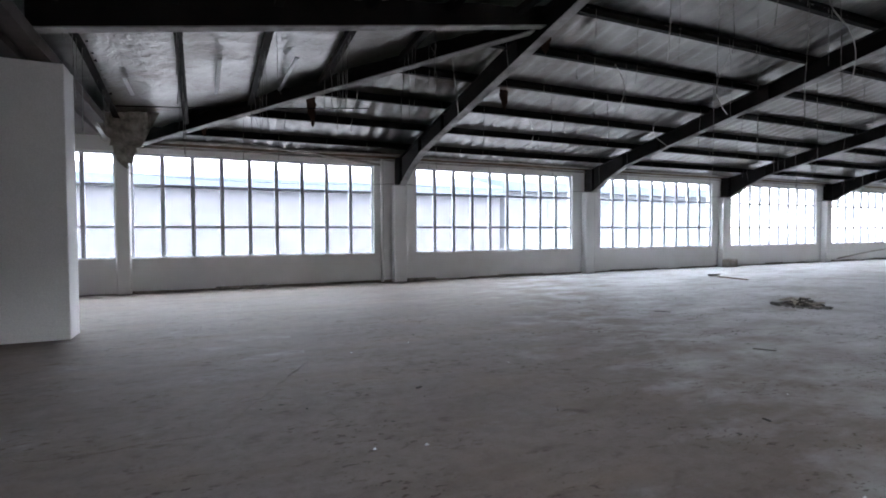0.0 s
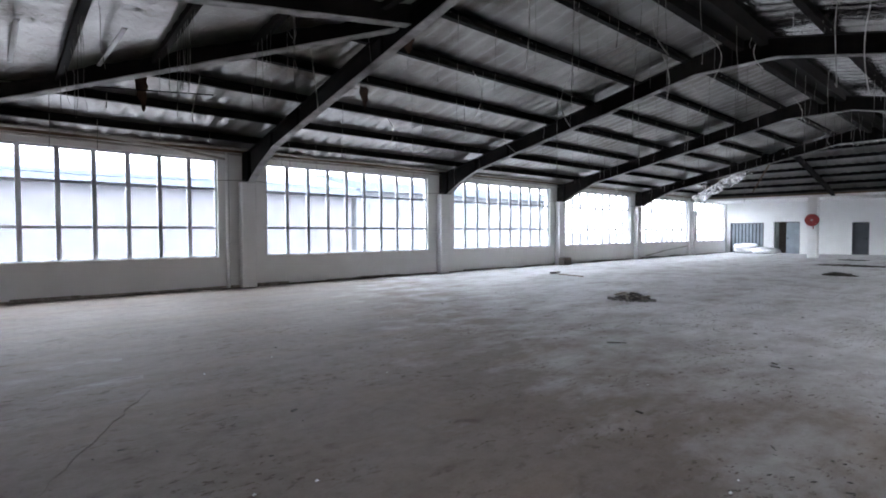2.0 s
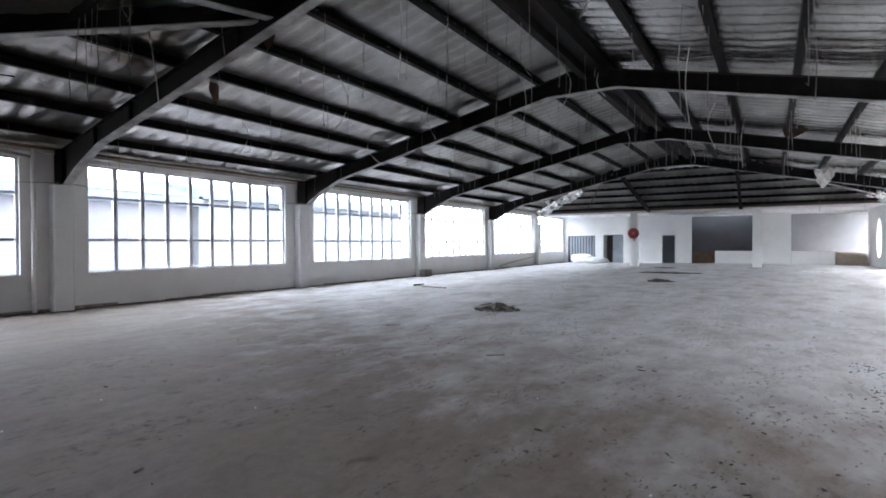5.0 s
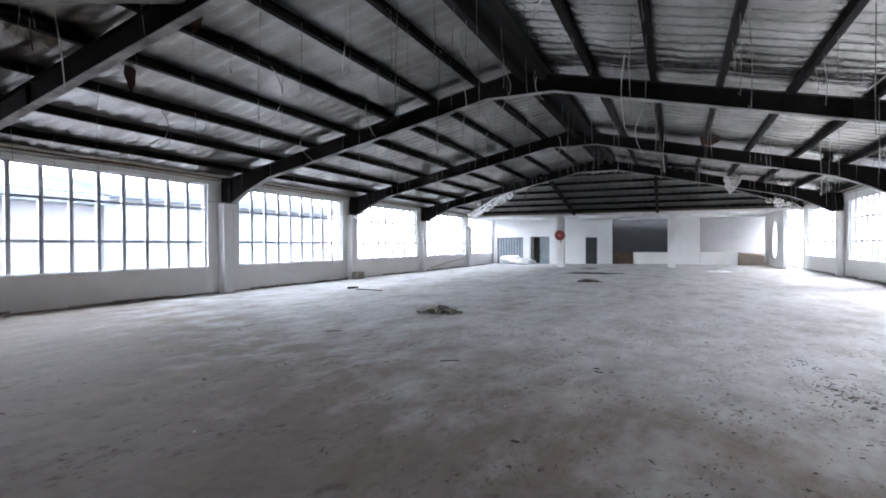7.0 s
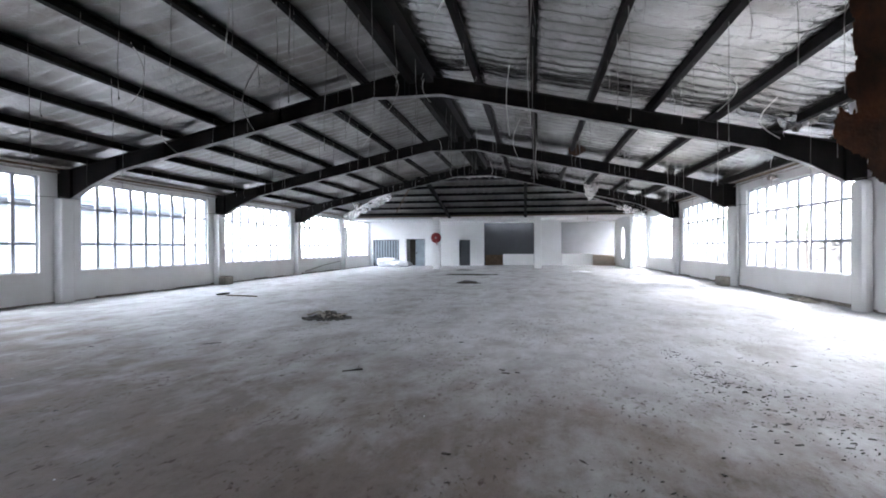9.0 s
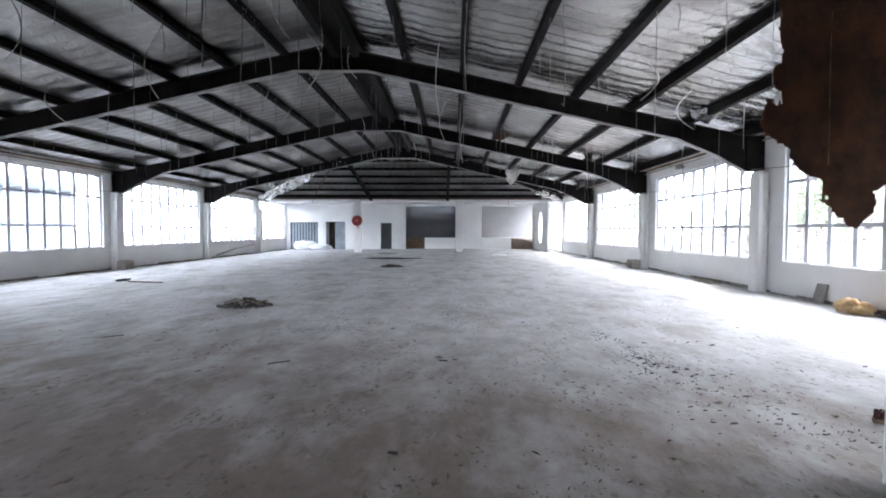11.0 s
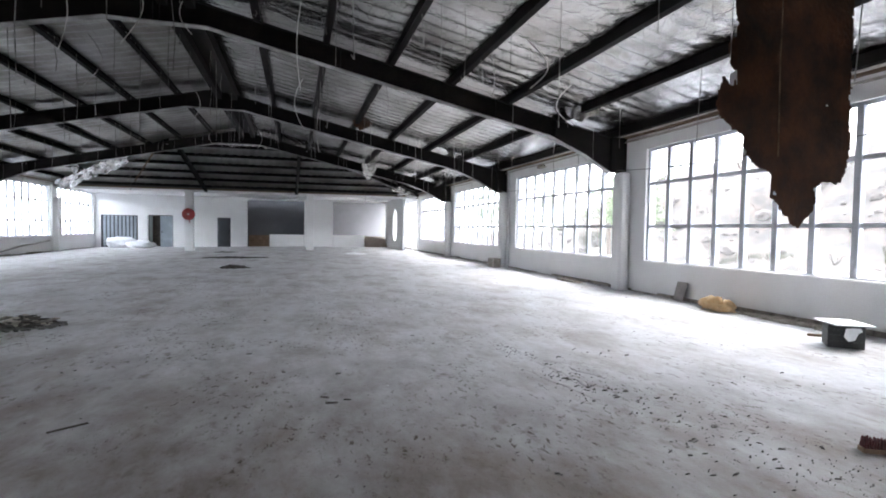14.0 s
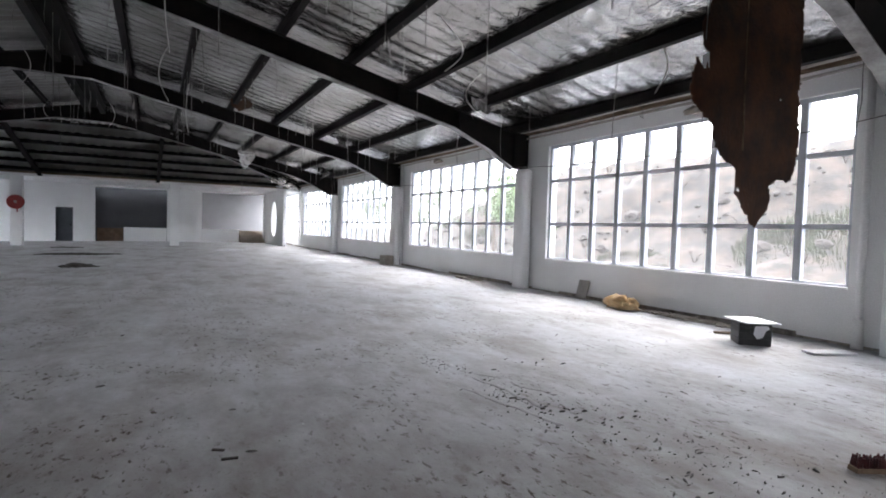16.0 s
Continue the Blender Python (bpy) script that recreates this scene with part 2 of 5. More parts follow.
M_RED = mat("red_painted_metal", (0.30, 0.026, 0.024), 0.45, color2=(0.19, 0.02, 0.018), scale=5.0, fine=40, bump=0.05)
M_STONE = mat("cement_block", (0.42, 0.38, 0.33), 0.95, color2=(0.28, 0.25, 0.21), scale=6.0, fine=40, bump=0.4)
M_DEBRIS_SHADE = mat("dark_rubble_and_room_shade", (0.085, 0.072, 0.06), 0.95, color2=(0.035, 0.03, 0.026), scale=8.0, fine=50, bump=0.5)
M_SAND = mat("grey_sweepings", (0.15, 0.14, 0.13), 0.95, color2=(0.07, 0.065, 0.06), scale=6.0, fine=50, bump=0.5)
M_PLASTIC = mat("white_plastic_sheet", (0.78, 0.79, 0.80), 0.35, color2=(0.62, 0.63, 0.65), scale=2.0, fine=12, bump=0.4)
M_SACK = mat("yellow_woven_sack", (0.52, 0.30, 0.12), 0.6, color2=(0.62, 0.47, 0.28), scale=6.0, fine=50, bump=0.3, amount=0.6)
M_BLACK = mat("black_plastic", (0.018, 0.018, 0.02), 0.5, color2=(0.03, 0.03, 0.03), scale=5.0, fine=40, bump=0.05)
M_BOARD = mat("white_board", (0.74, 0.75, 0.76), 0.6, color2=(0.62, 0.63, 0.64), scale=3.0, fine=40, bump=0.05)
M_TILE = mat("grey_slab", (0.36, 0.33, 0.31), 0.8, color2=(0.27, 0.25, 0.23), scale=5.0, fine=40)
M_BRISTLE = mat("maroon_bristle", (0.11, 0.03, 0.032), 0.85, color2=(0.05, 0.016, 0.018), scale=12.0, fine=90, bump=0.6)
M_STAIR = mat("brown_stone_step", (0.46, 0.38, 0.32), 0.85, color2=(0.36, 0.29, 0.24), scale=3.0, fine=40)
M_SOFFIT = mat("brown_soffit", (0.10, 0.085, 0.075), 0.9, color2=(0.06, 0.05, 0.045), scale=2.0, fine=25)
M_EARTH = mat("hillside_earth", (0.052, 0.038, 0.027), 0.95, color2=(0.015, 0.012, 0.009), scale=1.1, fine=5.0, bump=1.0, amount=0.34, detail=12)
M_GRASS = mat("grass", (0.038, 0.046, 0.020), 0.95, color2=(0.030, 0.026, 0.014), scale=1.0, fine=9)
M_LEAF = mat("leaves", (0.10, 0.14, 0.055), 0.8, color2=(0.07, 0.10, 0.04), scale=2.0, fine=9, vary=0.2)
M_BARK = mat("bark", (0.13, 0.10, 0.075), 0.95, scale=5.0, fine=30, bump=0.6)
M_GROUND = mat("yard_concrete", (0.10, 0.10, 0.104), 0.9, color2=(0.07, 0.07, 0.073), scale=0.4, fine=8)
M_BLUEROOF = mat("blue_sheet_roof", (0.040, 0.062, 0.098), 0.6, color2=(0.032, 0.050, 0.082), scale=0.5, fine=10)
M_BRICKWALL = mat("brown_facade", (0.070, 0.070, 0.084), 0.9, color2=(0.055, 0.058, 0.072), scale=0.5, fine=10)
M_FARGLASS = mat("far_window_glass", (0.055, 0.062, 0.075), 0.4, scale=0.5, fine=10)
M_PALEWALL = mat("pale_facade", (0.080, 0.092, 0.110), 0.9, color2=(0.068, 0.078, 0.094), scale=0.5, fine=10)

# ---- mesh helpers ----


def box(bm, x0, x1, y0, y1, z0, z1, bevel=0.0):
    v = [bm.verts.new((x, y, z)) for x in (x0, x1) for y in (y0, y1) for z in (z0, z1)]
    fs = [bm.faces.new([v[i] for i in q]) for q in ((0, 1, 3, 2), (4, 6, 7, 5), (0, 4, 5, 1), (2, 3, 7, 6), (0, 2, 6, 4), (1, 5, 7, 3))]
    if bevel:
        bmesh.ops.bevel(bm, geom=list({e for f in fs for e in f.edges}), offset=bevel, segments=2, affect="EDGES", profile=0.5)
    return bm


def boxes(*items, bevel=0.0):
    bm = bmesh.new()
    for it in items:
        box(bm, *it, bevel=bevel)
    return bm


def prism(bm, pts, axis, a, b):
    """Extrudes an outline (in the two other axes, in order) from a to b along an axis."""
    def at(p, k):
        return {"x": (k, p[0], p[1]), "y": (p[0], k, p[1]), "z": (p[0], p[1], k)}[axis]
    lo = [bm.verts.new(at(p, a)) for p in pts]
    hi = [bm.verts.new(at(p, b)) for p in pts]
    bm.faces.new(lo)
    bm.faces.new(list(reversed(hi)))
    for i in range(len(pts)):
        j = (i + 1) % len(pts)
        bm.faces.new([lo[i], hi[i], hi[j], lo[j]])
    bmesh.ops.recalc_face_normals(bm, faces=bm.faces)
    return bm


def tube(bm, pts, r, sides=6, r2=None):
    """A tube along points, thinning from r to r2."""
    pts = [Vector(p) for p in pts]
    rings = []
    for i, p in enumerate(pts):
        d = (pts[min(i + 1, len(pts) - 1)] - pts[max(i - 1, 0)]).normalized()
        u = d.cross(Vector((0, 0, 1)) if abs(d.z) < 0.9 else Vector((1, 0, 0))).normalized()
        w = d.cross(u)
        k = i / max(1, len(pts) - 1)
        rad = r if r2 is None else r + (r2 - r) * k
        rings.append([bm.verts.new(p + rad * (math.cos(a) * u + math.sin(a) * w)) for a in (2 * math.pi * s / sides for s in range(sides))])
    for a, b in zip(rings, rings[1:]):
        for s in range(sides):
            bm.faces.new([a[s], a[(s + 1) % sides], b[(s + 1) % sides], b[s]])
    bm.faces.new(list(reversed(rings[0])))
    bm.faces.new(rings[-1])
    return bm


def beam(bm, p, q, w, h):
    """A straight bar with upright sides from p to q, the points on its lower middle line."""
    p, q = Vector(p), Vector(q)
    side = (q - p).cross(Vector((0, 0, 1))).normalized() * (w / 2)
    up = Vector((0, 0, h))
    v = [bm.verts.new(c) for c in (p - side, p + side, p + side + up, p - side + up, q - side, q + side, q + side + up, q - side + up)]
    for f in ((0, 1, 2, 3), (7, 6, 5, 4), (0, 4, 5, 1), (1, 5, 6, 2), (2, 6, 7, 3), (3, 7, 4, 0)):
        bm.faces.new([v[i] for i in f])
    return bm


def sweep(bm, path, profile):
    """Sweeps an outline of (sideways, up) along level-sided points, as one closed piece."""
    path = [Vector(p) for p in path]
    rings = []
    for i, p in enumerate(path):
        d = path[min(i + 1, len(path) - 1)] - path[max(i - 1, 0)]
        side = Vector((d.y, -d.x, 0)).normalized()
        rings.append([bm.verts.new(p + side * a + Vector((0, 0, b))) for a, b in profile])
    k = len(profile)
    for a, b in zip(rings, rings[1:]):
        for s in range(k):
            bm.faces.new([a[s], a[(s + 1) % k], b[(s + 1) % k], b[s]])
    bm.faces.new(list(reversed(rings[0])))
    bm.faces.new(rings[-1])
    return bm


CHANNEL = ((-0.065, 0.0), (0.065, 0.0), (0.065, 0.012), (-0.045, 0.012), (-0.045, 0.168), (0.065, 0.168), (0.065, 0.18), (-0.065, 0.18))


def mesh(name, bm, material, smooth=False):
    me = bpy.data.meshes.new(name)
    bmesh.ops.recalc_face_normals(bm, faces=bm.faces)
    bm.to_mesh(me)
    bm.free()
    me.materials.append(material)
    if smooth:
        for f in me.polygons:
            f.use_smooth = True
    return me


def part(name, bm, material, parent, label="", smooth=False):
    ob = new(name, bm if isinstance(bm, bpy.types.Mesh) else mesh(name, bm, material, smooth))
    ob.parent = parent
    if label:
        ob["label"] = label
    return ob


def thing(name, bm, material, label, category, group="", kind="", smooth=False):
    ob = new(name, None if bm is None else mesh(name, bm, material, smooth))
    return tagged(ob, label, category, group, kind)


# ---- the plan ----
YL, YR = 16.33, -6.06          # planes of the window glass
FL, FR = 16.20, -5.95          # inner wall faces
YC, SL, TOP = 5.13, 0.22, 6.50 # ridge line, roof pitch, sheet height at the ridge
WEB = 6.29                     # top of the frames at the ridge line
RIDGE = 4.75                   # middle of the ridge beams
BAYS = (6.5, 14.5, 22.5, 30.5)
X0, X1 = -1.5, 38.5            # eaves of the two hipped ends
END0, END1 = -8.0, 45.0        # end walls
SILL, HEAD_N, HEAD_S = 0.785, 3.70, 3.57
WALL = 4.10


def ground_z(y):
    return -0.010 * max(0.0, y - 2.0)


def floor_sheet():
    bm = bmesh.new()
    xs = [END0 - 0.3 + i * (END1 + 0.6 - END0) / 212 for i in range(213)]
    ys = [FR - 0.2 + j * (FL - FR + 0.4) / 90 for j in range(91)]
    g = [[bm.verts.new((x, y, ground_z(y) + 0.006 * noise.noise(Vector((x * 0.9, y * 0.9, 0))))) for y in ys] for x in xs]
    for a, b in zip(g, g[1:]):
        for j in range(90):
            bm.faces.new([a[j], b[j], b[j + 1], a[j + 1]])
    return bm


tagged(new("floor", mesh("floor", floor_sheet(), M_FLOOR, True)), "bare grey cement floor with brown earth stains, toned darker towards the dim entrance end", "floor", kind="structure")

LEFT = ((-6.9, -1.56), (-1.21, 5.68), (7.16, 13.83), (15.25, 21.88), (23.2, 29.9), (31.3, 37.95), (38.95, 44.7))
RIGHT = ((-0.9, 5.7), (7.2, 13.62), (14.9, 21.5), (23.35, 29.8), (31.5, 37.9), (39.0, 44.6))


def window_wall(name, inner, outer, openings, HEAD):
    lo, hi = min(inner, outer), max(inner, outer)
    items = [(END0, END1, lo, hi, -0.5, SILL), (END0, END1, lo, hi, HEAD, WALL)]
    x = END0
    for a, b in openings:
        items.append((x, a, lo, hi, SILL, HEAD))
        x = b
    items.append((x, END1, lo, hi, SILL, HEAD))
    tagged(new(name, mesh(name, boxes(*items), M_WHITE)), "white plastered wall with wide window openings", "wall", kind="structure")


window_wall("wall_north", FL, 16.50, LEFT, HEAD_N)
window_wall("wall_south", FR, -6.25, RIGHT, HEAD_S)

# ---- windows: nine lights by three, steel bars ----
ROWS = {1: (SILL, 1.67, 2.82, HEAD_N), -1: (SILL, 1.66, 2.71, HEAD_S)}
count = 0
for side, openings in ((1, LEFT), (-1, RIGHT)):
    yg = YL if side > 0 else YR
    ROWS_Z = ROWS[side]
    HEAD = ROWS_Z[3]
    for a, b in openings:
        count += 1
        win = tagged(new("window_%d" % count), "wide grey steel-barred window with clear dusty panes", "window", kind="structure")
        w = 0.06
        part("window_frame", boxes((a, a + w, yg - 0.04, yg + 0.04, SILL, HEAD), (b - w, b, yg - 0.04, yg + 0.04, SILL, HEAD),
                                   (a + w, b - w, yg - 0.04, yg + 0.04, SILL, SILL + w), (a + w, b - w, yg - 0.04, yg + 0.04, HEAD - w, HEAD)), M_FRAME, win)
        inner = FL if side > 0 else FR
        y0, y1 = sorted((inner - side * 0.03, yg - side * 0.045))
        part("window_sill", boxes((a + 0.004, b - 0.004, y0, y1, SILL - 0.03 + 0.034, SILL + 0.03), bevel=0.006), M_WHITE, win)
        n = max(3, round((b - a) / 0.735))
        step = (b - a) / n
        bar = mesh("mullion", boxes((-0.055, 0.055, -0.055, 0.045, SILL + w, HEAD - w), bevel=0.008), M_FRAME)
        for i in range(1, n):
            o = part("mullion", bar, None, win)
            o.location = (a + i * step, yg, 0)
        rail = mesh("transom", boxes((a + w, b - w, -0.028, 0.028, -0.035, 0.035)), M_FRAME)
        for z in ROWS_Z[1:3]:
            o = part("transom", rail, None, win)
            o.location = (0, yg, z)
        for z0, z1 in zip(ROWS_Z, ROWS_Z[1:]):
            pane = mesh("pane", boxes((0.02, step - 0.02, -0.003, 0.003, z0 + 0.02, z1 - 0.02)), M_GLASS)
            for i in range(n):
                o = part("pane", pane, None, win)
                o.location = (a + i * step, yg, 0)
                o.visible_shadow = False
        if side < 0 and 5 < a < 35:
            o = part("casement_bar", boxes((b - 2 * step, b - step, yg - 0.03, yg + 0.03, 3.03, 3.07)), M_FRAME, win)

# dark damp strip and crumbs of plaster along the foot of the walls
for name, y0, y1 in (("baseboard_south", FR, FR + 0.02), ("baseboard_north", FL - 0.02, FL)):
    bm = bmesh.new()
    x = X0
    while x < END1 - 0.4:
        w = random.uniform(0.5, 1.6)
        zb = ground_z(y0)
        box(bm, x, min(x + w, END1), y0, y1, zb - 0.05, zb + random.uniform(0.02, 0.09))
        x += w
    tagged(new(name, mesh(name, bm, M_DIRT)), "crumbling dirt-stained foot of the plaster", "baseboard", kind="structure")

# ---- columns ----


def column(x, face, side, w=0.46, deep=0.30, top=3.06, bevel=0.04):
    y0, y1 = sorted((face, face - side * deep))
    ob = thing("column", boxes((x - w / 2, x + w / 2, y0, y1, -0.2, top), bevel=bevel), M_WHITE, "white plastered column against the window wall", "column", "wall columns", "structure")
    return ob


for x in BAYS + (X1,):
    column(x, FL, 1)
for x in (6.5, 14.38, 22.42, 30.5):
    column(x, FR, -1, bevel=0.11)
column(X0 + 0.12, FL, 1, 0.34, 0.25, 3.5)
column(X0, FR, -1)
# free columns that carry the hipped ends
for x, y in ((X1, 8.87), (X1, 1.5), (X0 - 0.05, 1.5)):
    thing("column", boxes((x - 0.25, x + 0.25, y - 0.25, y + 0.25, -0.2, 3.62), bevel=0.02), M_WHITE, "white plastered free-standing column", "column", "free columns", "structure")
thing("pier", boxes((-2.55, -1.25, 8.97, 9.6, -0.2, 3.95), bevel=0.015), M_WHITE, "broad white plastered pier at the hall's end", "pier", "", "structure")
thing("pier", boxes((3.63, 4.187, -1.22, -0.643, -0.2, 5.2), bevel=0.012), M_WHITE, "square white plastered pier with a crumbling foot", "pier", "", "structure")

# ---- roof ----
PURLIN_D = {1: [1.24 + 1.46 * k for k in range(7)], -1: [1.92 + 1.46 * k for k in range(7)]}


def slope(side):
    """One long roof side: foil blanket sagging between the purlins, ribbed down the slope."""
    bm = bmesh.new()
    cols = []
    nx, nd = 400, 32
    for i in range(nx + 1):
        x = X0 - 0.3 + (X1 - X0 + 0.6) * i / nx
        d0 = 0.0
        if x < BAYS[0] - 1e-6:
            d0 = 3.2 + (BAYS[0] - x)
        elif x > BAYS[-1] + 1e-6:
            d0 = 3.2 + (x - BAYS[-1])
        d1 = 11.9
        d0 = min(d0, d1 - 0.02)
        col = []
        for j in range(nd + 1):
            d = d0 + (d1 - d0) * j / nd
            ph = ((d - PURLIN_D[side][0]) / 1.46) % 1.0
            rib = (0.005 + (0.030 if side > 0 else 0.014) * math.sin(math.pi * ph)) * math.sin(2 * math.pi * x / 0.42 + 0.6 * noise.noise(Vector((x * 0.3, d * 0.8, 5))))
            sag = 0.05 * math.sin(math.pi * ph) * (0.6 + noise.noise(Vector((x * 0.5, d * 0.5, side))))
            z = TOP - SL * d - sag + rib + (0.004 + 0.02 * math.sin(math.pi * ph)) * noise.noise(Vector((x * 1.7, d * 1.7, 3 * side)))
            col.append(bm.verts.new((x, YC + side * d, z)))
        cols.append(col)
    for a, b in zip(cols, cols[1:]):
        for j in range(nd):
            bm.faces.new([a[j], b[j], b[j + 1], a[j + 1]])
    return bm


def hip_z(end, run, d):
    """Sheet height of a hipped end; the entrance end lies flatter in its middle."""
    z = TOP - SL * (3.2 + run)
    if end < 0:
        z += 0.082 * run * min(1.0, max(0.0, (3.2 + run - d) / max(0.3, run * 0.8)))
    return z


def hip(end):
    """A hipped end."""
    bm = bmesh.new()
    xa, xb = (BAYS[0], X0 - 0.3) if end < 0 else (BAYS[-1], X1 + 0.3)
    rows = []
    n, k = 40, 140
    for i in range(n + 1):
        t = i / n
        x = xa + (xb - xa) * t
        run = abs(x - xa)
        half = 3.2 + run + 0.15
        row = []
        for j in range(k + 1):
            y = YC - half + 2 * half * j / k
            ph = (run / 1.45) % 1.0
            sag = 0.05 * math.sin(math.pi * ph)
            z = hip_z(end, run, abs(y - YC)) - sag + 0.02 * math.sin(2 * math.pi * y / 0.42) + 0.02 * noise.noise(Vector((x * 1.7, y * 1.7, 9)))
            row.append(bm.verts.new((x, y, z)))
        rows.append(row)
    for a, b in zip(rows, rows[1:]):
        for j in range(k):
            bm.faces.new([a[j], b[j], b[j + 1], a[j + 1]])
    return bm


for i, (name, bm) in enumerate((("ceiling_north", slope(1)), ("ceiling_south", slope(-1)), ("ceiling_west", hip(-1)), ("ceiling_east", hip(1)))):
    ob = tagged(new(name, mesh(name, bm, M_FOIL if i == 1 else M_DIMFOIL, True)), "silver foil insulation sagging under a sheet roof" if i == 1 else "foil insulation sagging under a sheet roof, toned down for dimmer light", "ceiling", kind="structure")
# small gables above the hipped ends
for nm, x in (("gable_west", BAYS[0] - 0.02), ("gable_east", BAYS[-1] + 0.02)):
    bm = prism(bmesh.new(), ((YC - 3.6, TOP - SL * 3.2 - 0.06), (YC + 3.6, TOP - SL * 3.2 - 0.06), (YC, TOP + 0.15)), "x", x - 0.015, x + 0.015)
    tagged(new(nm, mesh(nm, bm, M_FOIL)), "foil-faced gable strip above the hip", "wall", kind="structure")
# closing board added under the flatter entrance hip to keep daylight off its foil
tagged(new("gable_eaves", mesh("gable_eaves", boxes((X0 - 0.33, X0 - 0.29, FR - 0.2, FL + 0.2, 4.0, 4.85)), M_SOFFIT)), "dark board added to close the entrance hip's eaves against daylight", "wall", kind="structure")
# flat soffits of the low rooms at both ends
tagged(new("ceiling_far", mesh("ceiling_far", boxes((X1 + 0.12, END1 + 0.3, -6.2, 16.45, 3.74, 3.86)), M_WHITE)), "flat white plaster ceiling", "ceiling", kind="structure")
# near soffit is kept dark so that less light bounces at the entrance end
tagged(new("ceiling_near", mesh("ceiling_near", boxes((END0 - 0.3, X0 - 0.12, -6.2, 16.45, 4.11, 4.22)), M_SOFFIT)), "flat dark brown soffit", "ceiling", kind="structure")

# portal frames


def rafter(side):
    """Web of a tapered rafter with its haunch at the wall."""
    wall = FL - 0.02 if side > 0 else FR + 0.02
    dw = abs(wall - YC)
    under = lambda d: 5.84 - SL * d
    pts = [(0, under(0.95)), (0.95, under(0.95)), (dw - 2.2, under(dw - 2.2)), (dw - 1.2, under(dw - 1.2) - 0.2), (dw - 0.46, 3.06), (dw, 3.06), (dw, WEB - SL * dw), (0, WEB)]
    return [(YC + side * d, z) for d, z in pts]


def flange(pts, x, half, th=0.02):
    bm = bmesh.new()
    for (ya, za), (yb, zb) in zip(pts, pts[1:]):
        v = [bm.verts.new(c) for c in ((x - half, ya, za - th), (x + half, ya, za - th), (x + half, ya, za), (x - half, ya, za),
                                       (x - half, yb, zb - th), (x + half, yb, zb - th), (x + half, yb, zb), (x - half, yb, zb))]
        for f in ((0, 1, 2, 3), (7, 6, 5, 4), (0, 4, 5, 1), (1, 5, 6, 2), (2, 6, 7, 3), (3, 7, 4, 0)):
            bm.faces.new([v[i] for i in f])
    return bm


for x in BAYS:
    fr = thing("portal_frame", None, None, "dark steel portal frame spanning the hall", "roof frame", "portal frames")
    for side in (1, -1):
        pts = rafter(side)
        part("web", prism(bmesh.new(), pts, "x", x - 0.012, x + 0.012), M_STEEL, fr)
        part("bottom_flange", flange(pts[:5], x, 0.10), M_FLANGE, fr, "lower flange coloured pale for the window light on it")
        part("top_flange", flange([pts[6], pts[7]], x, 0.10), M_STEEL, fr)
        for d in (0.06, 3.7, 7.4, 9.0):
            y = YC + side * d
            part("stiffener", boxes((x - 0.09, x + 0.09, y - 0.008, y + 0.008, 5.84 - SL * max(d, 0.95) + 0.01, WEB - SL * d - 0.02)), M_STEEL, fr)
        y0, y1 = sorted((pts[4][0], pts[5][0]))
        part("knee_plate", boxes((x - 0.12, x + 0.12, y0, y1, 3.062, 3.09)), M_STEEL, fr)
        part("knee_box", boxes((x - 0.11, x + 0.11, y0 + 0.01, y1 - 0.01, 3.09, 3.95)), M_STEEL, fr)

# purlins
for side in (1, -1):
    for d in PURLIN_D[side]:
        grow = max(0.0, d - 3.2)
        xa, xb = BAYS[0] - grow, BAYS[-1] + grow
        y, z = YC + side * d, WEB - SL * d + 0.02
        bm = sweep(bmesh.new(), ((xa, y, z - 0.012), (xb, y, z - 0.012)), CHANNEL)
        thing("purlin", bm, M_STEEL, "dark steel purlin under the foil", "purlin", "long purlins")
for side in (1, -1):
    y = RIDGE + side * 0.26
    bm = boxes((BAYS[0] - 0.1, BAYS[-1] + 0.1, y - 0.09, y + 0.09, 5.97, 6.36))
    thing("ridge_beam", bm, M_STEEL, "deep dark steel ridge beam", "roof beam", "ridge beams")
ob = boxes((BAYS[0] - 0.1, BAYS[-1] + 0.1, RIDGE - 0.165, RIDGE + 0.165, 6.2, 6.22))
thing("ridge_plate", ob, M_STEEL, "dark steel plate closing the ridge beams", "roof plate")
